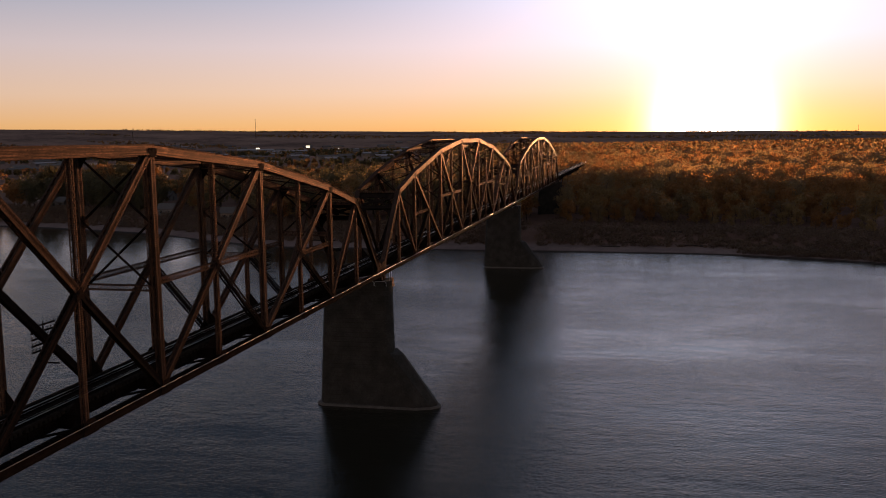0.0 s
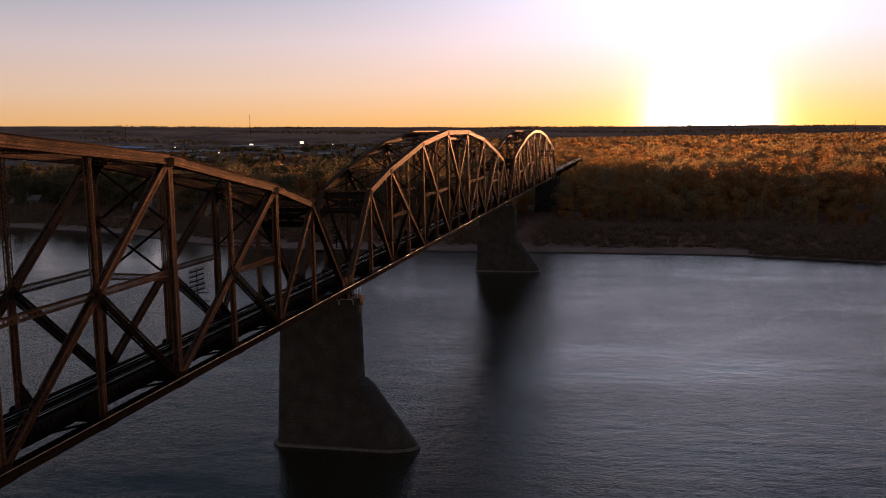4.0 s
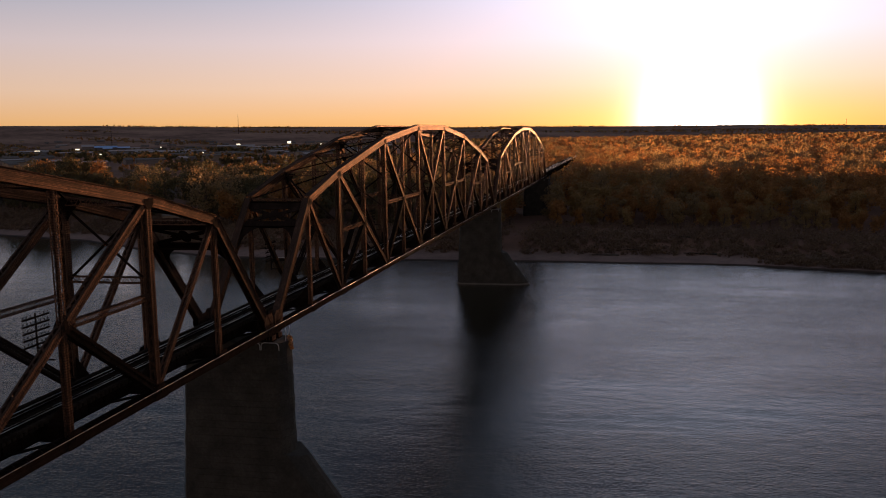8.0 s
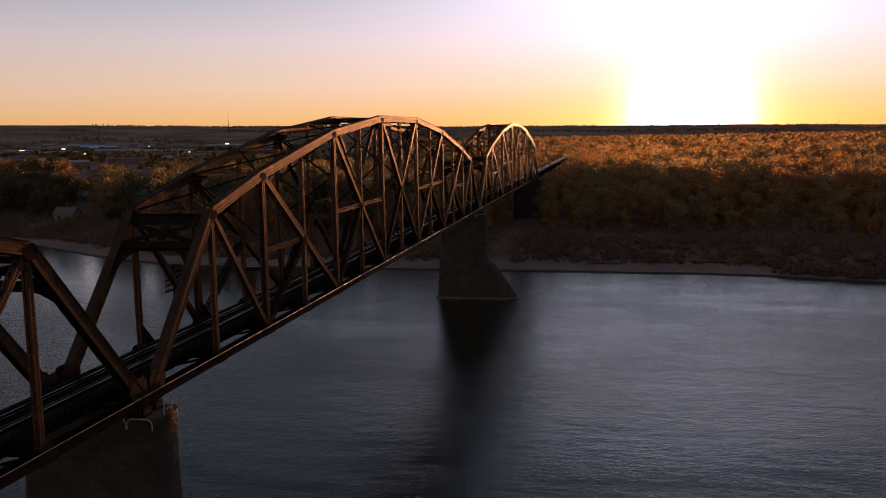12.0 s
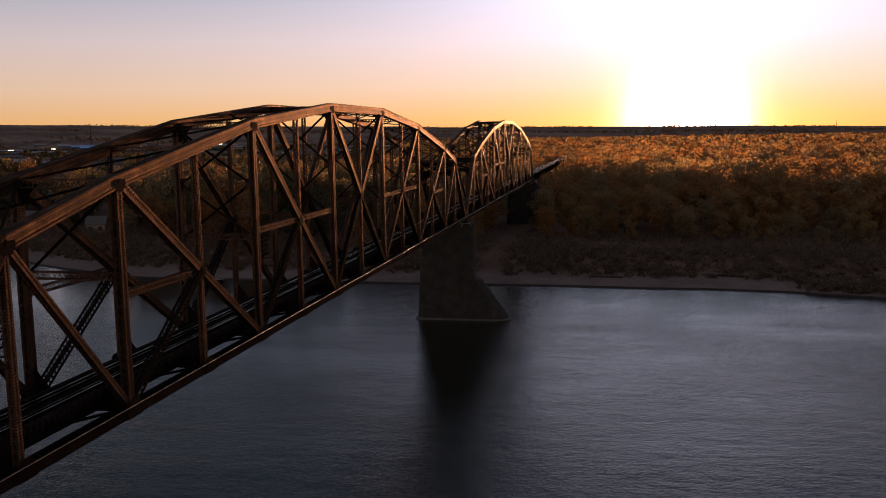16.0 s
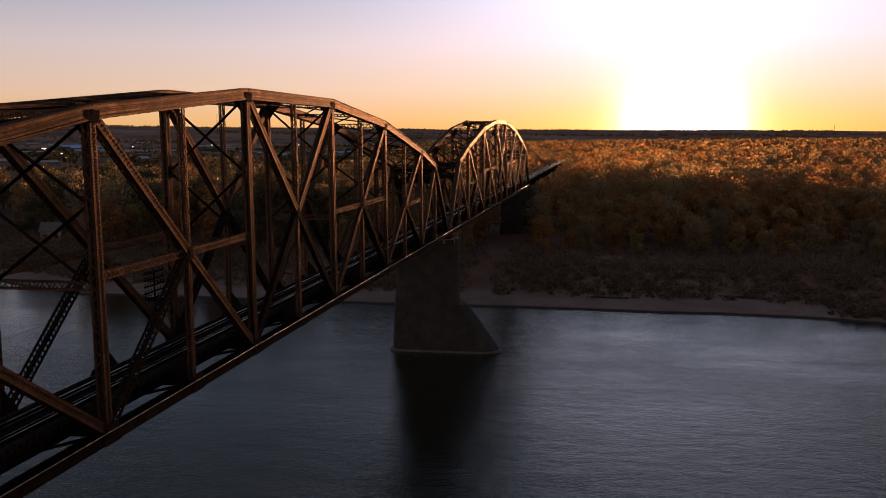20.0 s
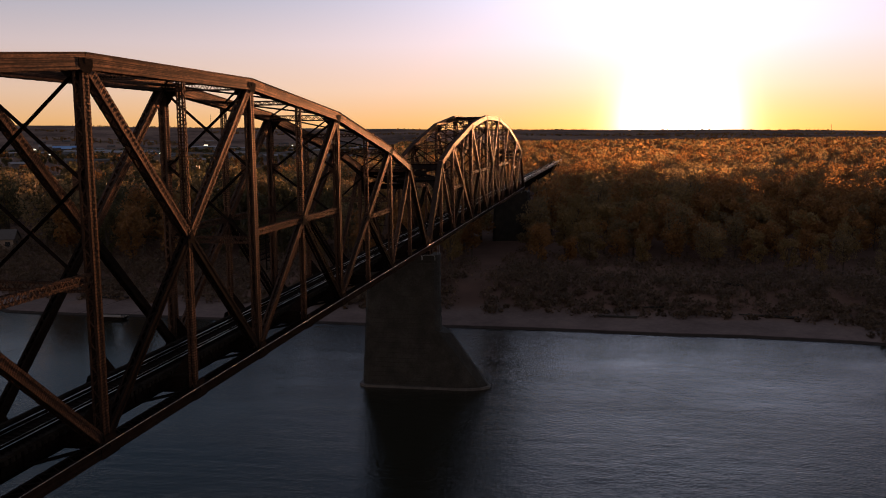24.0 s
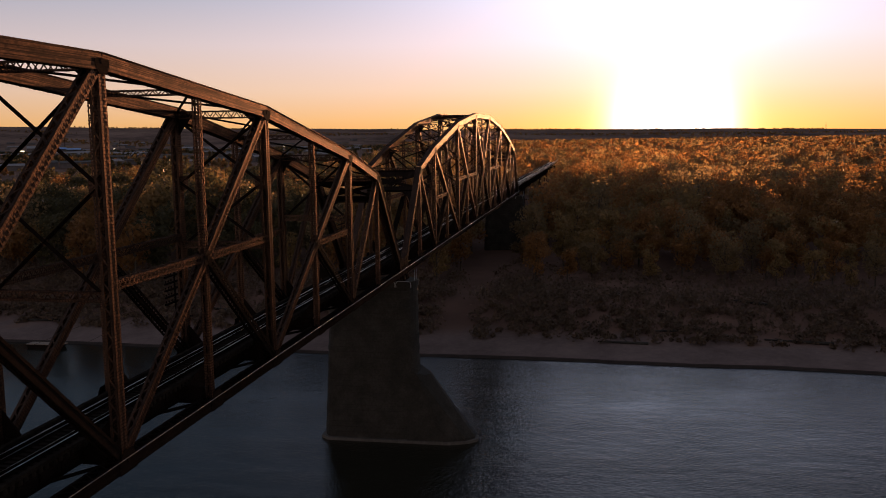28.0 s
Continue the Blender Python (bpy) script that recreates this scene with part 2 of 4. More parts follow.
def bank_ground(name):
    """Mauve sand near the water, dry brown earth above it, with a ragged edge between."""
    m, nt, b = material(name, (0.1, 0.07, 0.05), 0.9, 0, 0.05)
    n1, n2, n3 = noise_tex(nt, 0.12, 6, 0.6), noise_tex(nt, 1.1, 5, 0.6), noise_tex(nt, 0.011, 5, 0.6)
    sand = ramp(nt, mathn(nt, "ADD", mathn(nt, "MULTIPLY", n1, 0.65), mathn(nt, "MULTIPLY", n2, 0.35)), [(0.3, (0.085, 0.062, 0.055)), (0.5, (0.135, 0.10, 0.088)), (0.7, (0.19, 0.142, 0.122))])
    earth = ramp(nt, mathn(nt, "ADD", mathn(nt, "MULTIPLY", n3, 0.6), mathn(nt, "MULTIPLY", n1, 0.4)), [(0.3, (0.055, 0.034, 0.027)), (0.5, (0.105, 0.063, 0.047)), (0.7, (0.17, 0.102, 0.074))])
    sp = nt.nodes.new("ShaderNodeSeparateXYZ")
    tc = nt.nodes.new("ShaderNodeTexCoord")
    nt.links.new(tc.outputs["Object"], sp.inputs[0])
    edge = mathn(nt, "ADD", sp.outputs[2], mathn(nt, "MULTIPLY", mathn(nt, "SUBTRACT", n1, 0.5), 2.2))
    fac = ramp(nt, mathn(nt, "MULTIPLY", edge, 0.4), [(0.34, (0, 0, 0)), (0.62, (1, 1, 1))])
    nt.links.new(mixc(nt, fac, sand, earth), b.inputs["Base Color"])
    bump(nt, b, mathn(nt, "ADD", n1, n2), 0.4, 0.05)
    return m


GROUND = bank_ground("riverbank_ground")
PRAIRIE = plain("dry_prairie_hills", [(0.36, (0.07, 0.052, 0.045)), (0.5, (0.17, 0.118, 0.095)), (0.66, (0.26, 0.182, 0.142))], 0.0035, spec=0.0)
# Wet mud of the cut bank, with the undercut's shade in its colour.
SHADED_MUD = plain("wet_shaded_mud", [(0.3, (0.018, 0.014, 0.012)), (0.5, (0.03, 0.024, 0.021)), (0.7, (0.045, 0.037, 0.032))], 0.6, 0.7, spec=0.1)
BARK = plain("bark", [(0.3, (0.03, 0.022, 0.016)), (0.5, (0.07, 0.055, 0.04)), (0.7, (0.12, 0.1, 0.08))], 3, stretch=(1, 1, 0.2))


def leaf(name, a, c, d):
    m, nt, b = material(name, c, 0.55, 0, 0.3)
    g = nt.nodes.new("ShaderNodeNewGeometry")
    n = noise_tex(nt, 0.05, 4)
    mx = mathn(nt, "ADD", mathn(nt, "MULTIPLY", g.outputs["Random Per Island"], 0.35), mathn(nt, "MULTIPLY", n, 0.65))
    col = ramp(nt, mx, [(0.2, a), (0.5, c), (0.85, d)])
    nt.links.new(col, b.inputs["Base Color"])
    tr = nt.nodes.new("ShaderNodeBsdfTranslucent")
    nt.links.new(col, tr.inputs[0])
    ms = nt.nodes.new("ShaderNodeMixShader")
    ms.inputs[0].default_value = 0.55
    out = nt.nodes["Material Output"]
    nt.links.new(b.outputs[0], ms.inputs[1]); nt.links.new(tr.outputs[0], ms.inputs[2])
    thin = nt.nodes.new("ShaderNodeBsdfRefraction")
    thin.inputs["Roughness"].default_value, thin.inputs["IOR"].default_value = 0.95, 1.4
    nt.links.new(col, thin.inputs["Color"])
    ms2 = nt.nodes.new("ShaderNodeMixShader")
    ms2.inputs[0].default_value = 0.09
    nt.links.new(ms.outputs[0], ms2.inputs[1]); nt.links.new(thin.outputs[0], ms2.inputs[2])
    nt.links.new(ms2.outputs[0], out.inputs[0])
    return m


LEAF_GREEN = leaf("olive_leaves", (0.17, 0.117, 0.05), (0.25, 0.165, 0.066), (0.33, 0.212, 0.082))
LEAF_GOLD = leaf("golden_leaves", (0.16, 0.082, 0.03), (0.25, 0.125, 0.042), (0.34, 0.17, 0.055))
LEAF_DARK = leaf("dark_leaves", (0.14, 0.104, 0.054), (0.21, 0.148, 0.073), (0.28, 0.194, 0.09))
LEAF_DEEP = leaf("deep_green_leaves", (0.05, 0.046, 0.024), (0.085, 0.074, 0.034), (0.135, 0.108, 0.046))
BRUSH = leaf("dry_brush", (0.085, 0.058, 0.038), (0.135, 0.092, 0.06), (0.19, 0.13, 0.085))


def make_water():
    m, nt, b = material("river_water", (0.013, 0.0125, 0.008), 0.06, 0, 0.36)
    b.inputs["IOR"].default_value = 1.33
    a = noise_tex(nt, 3.0, 3, 0.6, stretch=(1.0, 0.9, 1))
    c = noise_tex(nt, 0.6, 3, 0.55, stretch=(1.0, 0.75, 1))
    d = noise_tex(nt, 0.03, 4, 0.6, stretch=(1.0, 0.45, 1))
    e = noise_tex(nt, 0.14, 4, 0.65, stretch=(1.3, 0.35, 1))
    h = mathn(nt, "ADD", mathn(nt, "MULTIPLY", a, 0.068), mathn(nt, "MULTIPLY", c, 0.068))
    h = mathn(nt, "MULTIPLY", h, mathn(nt, "MAXIMUM", mathn(nt, "ADD", mathn(nt, "MULTIPLY", mathn(nt, "ADD", mathn(nt, "MULTIPLY", d, 0.6), mathn(nt, "MULTIPLY", e, 0.4)), 3.4), -0.85), 0.3))
    # calmer water under the wooded bank above the bridge
    where = nt.nodes.new("ShaderNodeSeparateXYZ")
    nt.links.new(nt.nodes.new("ShaderNodeNewGeometry").outputs["Position"], where.inputs[0])
    reach = mathn(nt, "SUBTRACT", where.outputs[0], mathn(nt, "MULTIPLY", where.outputs[1], 0.25))
    lee = []
    for src, lo, hi, most in ((where.outputs[1], -6.0, 50.0, 0.65), (reach, 175.0, 235.0, 1.0)):
        mr = nt.nodes.new("ShaderNodeMapRange")
        mr.interpolation_type = "SMOOTHSTEP"
        for k, v in ((1, lo), (2, hi), (3, 0.0), (4, most)):
            mr.inputs[k].default_value = v
        nt.links.new(src, mr.inputs[0])
        lee.append(mr.outputs[0])
    calm = mathn(nt, "SUBTRACT", 1.0, mathn(nt, "MULTIPLY", lee[0], lee[1]))
    h = mathn(nt, "MULTIPLY", h, calm)
    nt.links.new(mathn(nt, "MULTIPLY", mathn(nt, "ADD", mathn(nt, "MULTIPLY", d, 0.10), 0.03), calm), b.inputs["Roughness"])
    bump(nt, b, h, 1.0, 1.0)
    return m


WATER = make_water()


# ================= mesh helpers =================
def box(bm, x0, x1, y0, y1, z0, z1):
    v = [bm.verts.new(p) for p in ((x0, y0, z0), (x1, y0, z0), (x1, y1, z0), (x0, y1, z0), (x0, y0, z1), (x1, y0, z1), (x1, y1, z1), (x0, y1, z1))]
    for f in ((0, 3, 2, 1), (4, 5, 6, 7), (0, 1, 5, 4), (1, 2, 6, 5), (2, 3, 7, 6), (3, 0, 4, 7)):
        bm.faces.new([v[i] for i in f])


def bar(bm, p, q, w, h, up=(0, 0, 1)):
    """A straight bar from p to q, w wide and h high."""
    p, q = Vector(p), Vector(q)
    d = (q - p).normalized()
    side = d.cross(Vector(up))
    side = side.normalized() if side.length > 1e-6 else Vector((0, 1, 0))
    top = side.cross(d)
    v = []
    for e in (p, q):
        for a, c in ((-1, -1), (1, -1), (1, 1), (-1, 1)):
            v.append(bm.verts.new(e + side * a * w / 2 + top * c * h / 2))
    for f in ((0, 1, 2, 3), (7, 6, 5, 4), (0, 4, 5, 1), (1, 5, 6, 2), (2, 6, 7, 3), (3, 7, 4, 0)):
        bm.faces.new([v[i] for i in f])


def prism(bm, outline, axis, a, c):
    """A flat outline (two coordinates) carried from a to c along the axis."""
    def at(u, w, s):
        return {"x": (s, u, w), "y": (u, s, w), "z": (u, w, s)}[axis]
    low = [bm.verts.new(at(u, w, a)) for u, w in outline]
    high = [bm.verts.new(at(u, w, c)) for u, w in outline]
    n = len(outline)
    bm.faces.new(low[::-1]); bm.faces.new(high)
    for i in range(n):
        bm.faces.new((low[i], low[(i + 1) % n], high[(i + 1) % n], high[i]))


def tube(bm, p, q, r0, r1, sides=8):
    p, q = Vector(p), Vector(q)
    d = (q - p).normalized()
    s = d.orthogonal().normalized()
    u = d.cross(s)
    ring = []
    for e, r in ((p, r0), (q, r1)):
        ring.append([bm.verts.new(e + (s * math.cos(2 * math.pi * i / sides) + u * math.sin(2 * math.pi * i / sides)) * r) for i in range(sides)])
    for i in range(sides):
        j = (i + 1) % sides
        bm.faces.new((ring[0][i], ring[0][j], ring[1][j], ring[1][i]))
    bm.faces.new(ring[0][::-1]); bm.faces.new(ring[1])


def mesh_of(bm, mat, name="mesh"):
    bmesh.ops.recalc_face_normals(bm, faces=bm.faces)
    me = bpy.data.meshes.new(name)
    bm.to_mesh(me)
    bm.free()
    for mm in (mat if isinstance(mat, (list, tuple)) else [mat]):
        me.materials.append(mm)
    return me


def part(name, bm, mat, parent, label="", m=None):
    me = bm if isinstance(bm, bpy.types.Mesh) else mesh_of(bm, mat, name)
    ob = new(name, me)
    ob.parent = parent
    if m is not None:
        ob.matrix_basis = m
    return tagged(ob, label)


def thing(name, label, category, group="", kind="", at=(0, 0, 0)):
    ob = new(name)
    ob.location = at
    return tagged(ob, label, category, group, kind)


# ================= plan of the bridge =================
PANEL = 8.66
SPAN = 14 * PANEL
PITCH = SPAN + 1.31          # from one span's first bearing to the next one's
Y_NEAR, Y_FAR = -3.35, 2.2
Y_MID = (Y_NEAR + Y_FAR) / 2
Z_LOW = 17.2                 # bottom chord
Z_CHORD = 17.0               # its middle line
TOP = {1: 26.78, 2: 28.84, 4: 31.83, 6: 33.38, 8: 33.38, 10: 31.83, 12: 28.84, 13: 26.78}
MID = {3: 23.02, 5: 24.44, 7: 25.2, 9: 24.44, 11: 23.02}
RAIL_TOP = 18.15


def frame_between(p, q, lateral=(0, 1, 0)):
    """The pose of a member: x along it, y sideways across the bridge, z square to both."""
    p, q = Vector(p), Vector(q)
    x = (q - p).normalized()
    y = Vector(lateral)
    z = x.cross(y).normalized()
    y = z.cross(x)
    m = Matrix((x, y, z)).transposed().to_4x4()
    m.translation = p
    return m, (q - p).length


def lacing(bm, length, a0, a1, off, face, step, w=0.07, t=0.012, double=False):
    """Zigzag flat bars between the edges a0 and a1. face 'z': in the plane z = off, else y = off."""
    n = max(2, round(length / step))
    for k in range(n):
        x0, x1 = length * k / n, length * (k + 1) / n
        pairs = [(a0, a1)] if k % 2 == 0 else [(a1, a0)]
        if double:
            pairs = [(a0, a1), (a1, a0)]
        for u, v in pairs:
            if face == "z":
                bar(bm, (x0, u, off), (x1, v, off), w, t, (0, 0, 1))
            else:
                bar(bm, (x0, off, u), (x1, off, v), w, t, (0, 1, 0))


MEMBERS = {}


def built_up(kind, length, wy, dz, cover=False, mat=None):
    """A riveted member: two channels with flanges, laced together; the top chord has a cover plate."""
    mat = mat or RUST
    key = (kind, round(length, 2), wy, dz, cover, mat.name)
    if key in MEMBERS:
        return MEMBERS[key]
    bm = bmesh.new()
    h, d, t, fl = wy / 2, dz / 2, 0.022, 0.10
    if kind == "channel":
        for s in (-1, 1):
            box(bm, 0, length, s * h - t / 2, s * h + t / 2, -d, d)
            for e in (-1, 1):
                y0, y1 = sorted((s * (h + t / 2), s * (h - fl)))
                box(bm, 0, length, y0, y1, e * d - t / 2, e * d + t / 2)
                y0, y1 = sorted((s * (h + t / 2), s * (h + t / 2 + 0.014)))
                box(bm, 0.02, length - 0.02, y0, y1, e * (d - 0.06) - 0.06, e * (d - 0.06) + 0.06)
        if cover:
            box(bm, 0, length, -h - 0.06, h + 0.06, d + t / 2 + 0.001, d + t / 2 + 0.025)
            lacing(bm, length, -h, h, -d - 0.02, "z", 0.5)
        else:
            lacing(bm, length, -h, h, -d - 0.02, "z", 0.5)
            lacing(bm, length, -h, h, d + 0.02, "z", 0.5)
            if mat is RUST and dz > 0.4:
                # close rows of riveted stitch bars across both webs
                n = int(length / 0.27)
                for k in range(1, n):
                    x = length * k / n
                    for s in (-1, 1):
                        bar(bm, (x - 0.03, s * (h + t / 2 + 0.018), -0.1 * d), (x + 0.03, s * (h + t / 2 + 0.018), d - 0.005), 0.07, 0.006, (0, 1, 0))
    else:  # four angles laced on all sides
        a, tt = (0.15 if kind == "strut" else 0.075), 0.014
        for sy in (-1, 1):
            for sz in (-1, 1):
                y0, y1 = sorted((sy * h, sy * (h - a)))
                box(bm, 0, length, y0, y1, sz * d - tt / 2, sz * d + tt / 2)
                z0, z1 = sorted((sz * (d - tt), sz * (d - a)))
                box(bm, 0, length, sy * h - tt / 2, sy * h + tt / 2, z0, z1)
        for s in (-1, 1):
            lacing(bm, length, -d, d, s * (h + 0.012), "y", 0.36 if kind == "double" else 0.32, 0.045 if kind == "double" else 0.06, 0.01, kind in ("double", "strut"))
            lacing(bm, length, -h, h, s * (d + 0.014), "z", 0.36, 0.055, 0.01)
    MEMBERS[key] = mesh_of(bm, mat, kind)
    return MEMBERS[key]


def member(name, parent, p, q, kind="channel", wy=0.42, dz=0.5, cover=False, label="", lateral=(0, 1, 0), mat=None):
    m, length = frame_between(p, q, lateral)
    return part(name, built_up(kind, length, wy, dz, cover, mat), RUST, parent, label, m)


def rod(name, parent, p, q, w=0.09, h=0.09, mat=None):
    m, length = frame_between(p, q, (0, 0, 1) if abs((Vector(q) - Vector(p)).normalized().z) < 0.9 else (0, 1, 0))
    key = ("rod", round(length, 2), w, h)
    if key not in MEMBERS:
        bm = bmesh.new()
        box(bm, 0, length, -w / 2, w / 2, -h / 2, -h / 2 + 0.015)
        box(bm, 0, length, -0.008, 0.008, -h / 2 + 0.015, h / 2)
        MEMBERS[key] = mesh_of(bm, mat or DARK_STEEL, name)
    return part(name, MEMBERS[key], None, parent, "", m)


def gusset_mesh(kind):
    key = ("gusset", kind)
    if key in MEMBERS:
        return MEMBERS[key]
    bm = bmesh.new()
    r = {"top": 0.5, "low": 0.7, "mid": 0.36}[kind]
    if kind == "top":
        out = [(-r, 0.1), (r, 0.1), (r, -0.2), (0.5 * r, -0.5), (-0.5 * r, -0.5), (-r, -0.2)]
    elif kind == "low":
        out = [(-r, -0.52), (r, -0.52), (r, -0.1), (0.5 * r, 0.45), (-0.5 * r, 0.45), (-r, -0.1)]
    else:
        out = [(-r, 0.1), (-0.3 * r, r), (0.3 * r, r), (r, 0.1), (r, -0.4), (0.3 * r, -r), (-0.3 * r, -r), (-r, -0.4)]
    for s in (-1, 1):
        w = {"top": 0.268, "low": 0.368, "mid": 0.217}[kind]
        prism(bm, out, "y", s * w - 0.012, s * w + 0.012)
    pin = {"top": 0.29, "low": 0.42, "mid": 0.25}[kind]
    tube(bm, (0, -pin, 0), (0, pin, 0), 0.12, 0.12, 14)
    MEMBERS[key] = mesh_of(bm, DARK_STEEL, "gusset_plate")
    return MEMBERS[key]


def build_span():
    span = thing("bridge_span", "rusty brown riveted steel truss span resting on stone piers", "bridge span", "spans of the railway bridge")
    X = [PANEL * k for k in range(15)]
    for y in (Y_NEAR, Y_FAR):
        def P(k, z):
            return (X[k], y, z)
        nodes = [(0, Z_LOW), (1, TOP[1]), (2, TOP[2]), (4, TOP[4]), (6, TOP[6]), (8, TOP[8]), (10, TOP[10]), (12, TOP[12]), (13, TOP[13]), (14, Z_LOW)]
        for (k0, z0), (k1, z1) in zip(nodes, nodes[1:]):
            end = z0 == Z_LOW or z1 == Z_LOW
            a, c = ((k0, z0), (k1, z1))
            member("end_post" if end else "top_chord", span, P(*a), P(*c), "channel", 0.5, 0.66, True, mat=None if end else CHORD_STEEL)
        # Shade low on the truss is put into the chord's darker steel.
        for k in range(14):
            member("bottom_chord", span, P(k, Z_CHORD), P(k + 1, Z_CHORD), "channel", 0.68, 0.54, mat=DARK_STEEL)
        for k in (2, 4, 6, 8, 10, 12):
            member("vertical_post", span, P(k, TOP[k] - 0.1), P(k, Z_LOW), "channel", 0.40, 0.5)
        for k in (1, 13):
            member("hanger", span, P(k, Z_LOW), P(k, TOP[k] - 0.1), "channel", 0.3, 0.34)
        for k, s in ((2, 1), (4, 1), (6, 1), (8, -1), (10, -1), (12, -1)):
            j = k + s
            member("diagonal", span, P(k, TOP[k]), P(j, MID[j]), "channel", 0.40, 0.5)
            # In the centre panel the lower halves are coloured darker, as if unlit.
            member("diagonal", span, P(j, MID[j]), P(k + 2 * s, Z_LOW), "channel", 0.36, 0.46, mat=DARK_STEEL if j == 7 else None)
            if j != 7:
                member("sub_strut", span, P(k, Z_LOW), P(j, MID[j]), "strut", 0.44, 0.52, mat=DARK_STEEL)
            chord_z = (TOP[k] + TOP[k + 2 * s]) / 2
            if j != 7 or s == 1:
                member("sub_hanger", span, P(j, MID[j]), P(j, chord_z - 0.2), "laced", 0.36, 0.30)
                member("sub_post", span, P(j, Z_LOW), P(j, MID[j]), "channel", 0.30, 0.34)
                part("gusset_plate", gusset_mesh("mid"), None, span, "", pose(X[j], y, MID[j]))
        for k in (1, 13):
            s = 1 if k == 1 else -1
            member("hip_diagonal", span, P(k, TOP[k]), P(k + s, Z_LOW), "channel", 0.34, 0.32)
        for j, ks in ((3, (2,)), (5, (4, 6)), (9, (8, 10)), (11, (12,))):
            for k in ks:
                member("mid_strut", span, P(min(j, k), MID[j]), P(max(j, k), MID[j]), "double", 0.3, 0.4)
        for k in (1, 2, 4, 6, 8, 10, 12, 13):
            part("gusset_plate", gusset_mesh("top"), None, span, "", pose(X[k], y, TOP[k]))
        for k in range(0, 15):
            part("gusset_plate", gusset_mesh("low"), None, span, "", pose(X[k], y, Z_LOW))
        # Added pipe; its bright line stands for the chord's sunlit top edge.
        if y == Y_NEAR:
            bm = bmesh.new()
            tube(bm, (-0.62, y - 0.43, Z_CHORD + 0.31), (SPAN + 0.69, y - 0.43, Z_CHORD + 0.31), 0.02, 0.02, 8)
            part("lit_edge_pipe", bm, BRIGHT_PIPE, span, "thin bright pipe standing in for the chord's lit top edge")
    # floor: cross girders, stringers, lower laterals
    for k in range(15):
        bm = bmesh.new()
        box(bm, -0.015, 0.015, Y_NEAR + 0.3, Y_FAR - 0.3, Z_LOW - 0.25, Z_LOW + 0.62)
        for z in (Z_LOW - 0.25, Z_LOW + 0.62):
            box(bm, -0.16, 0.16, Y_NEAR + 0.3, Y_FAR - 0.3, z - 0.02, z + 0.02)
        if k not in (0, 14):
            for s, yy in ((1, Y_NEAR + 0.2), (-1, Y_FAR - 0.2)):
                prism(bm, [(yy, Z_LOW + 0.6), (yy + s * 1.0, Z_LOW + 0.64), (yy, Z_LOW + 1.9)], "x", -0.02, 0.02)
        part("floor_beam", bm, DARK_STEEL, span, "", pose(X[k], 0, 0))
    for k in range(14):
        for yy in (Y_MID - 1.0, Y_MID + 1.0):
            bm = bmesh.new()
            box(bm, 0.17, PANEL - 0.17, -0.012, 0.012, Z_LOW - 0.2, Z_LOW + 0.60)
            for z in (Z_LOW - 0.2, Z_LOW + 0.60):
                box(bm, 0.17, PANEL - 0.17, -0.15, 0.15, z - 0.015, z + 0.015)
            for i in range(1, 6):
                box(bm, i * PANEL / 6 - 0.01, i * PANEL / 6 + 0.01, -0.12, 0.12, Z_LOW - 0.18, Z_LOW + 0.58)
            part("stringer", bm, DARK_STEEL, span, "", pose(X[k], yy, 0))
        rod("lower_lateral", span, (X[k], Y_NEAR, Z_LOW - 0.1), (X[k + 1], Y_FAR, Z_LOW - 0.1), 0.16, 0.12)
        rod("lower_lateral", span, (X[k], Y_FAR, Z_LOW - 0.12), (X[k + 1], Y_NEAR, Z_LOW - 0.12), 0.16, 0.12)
    # top laterals, struts and sway frames
    tops = [1, 2, 4, 6, 8, 10, 12, 13]
    for k in tops:
        z = TOP[k]
        member("top_strut", span, (X[k], Y_NEAR + 0.3, z - 0.1), (X[k], Y_FAR - 0.3, z - 0.1), "laced", 0.36, 0.45, lateral=(1, 0, 0))
    for a, c in zip(tops, tops[1:]):
        halves = [(a, TOP[a], c, TOP[c])]
        if c - a == 2:
            j, zj = a + 1, (TOP[a] + TOP[c]) / 2
            halves = [(a, TOP[a], j, zj), (j, zj, c, TOP[c])]
            member("top_strut", span, (X[j], Y_NEAR + 0.3, zj), (X[j], Y_FAR - 0.3, zj), "laced", 0.3, 0.3, lateral=(1, 0, 0))
        for a2, za, c2, zc in halves:
            rod("top_lateral", span, (X[a2], Y_NEAR + 0.2, za + 0.1), (X[c2], Y_FAR - 0.2, zc + 0.1), 0.12, 0.12)
            rod("top_lateral", span, (X[a2], Y_FAR - 0.2, za + 0.08), (X[c2], Y_NEAR + 0.2, zc + 0.08), 0.12, 0.12)
    for k in (2, 4, 6, 8, 10, 12):
        zb, zt = 24.0, TOP[k] - 0.4
        member("sway_strut", span, (X[k], Y_NEAR + 0.2, zb), (X[k], Y_FAR - 0.2, zb), "laced", 0.3, 0.42, lateral=(1, 0, 0))
        tiers = 2 if k != 2 and k != 12 else 1
        for i in range(tiers):
            z0, z1 = zb + (zt - zb) * i / tiers, zb + (zt - zb) * (i + 1) / tiers
            rod("sway_brace", span, (X[k] + 0.06, Y_NEAR + 0.2, z0), (X[k] + 0.06, Y_FAR - 0.2, z1), 0.17, 0.15)
            rod("sway_brace", span, (X[k] - 0.06, Y_FAR - 0.2, z0), (X[k] - 0.06, Y_NEAR + 0.2, z1), 0.17, 0.15)
            bm = bmesh.new()
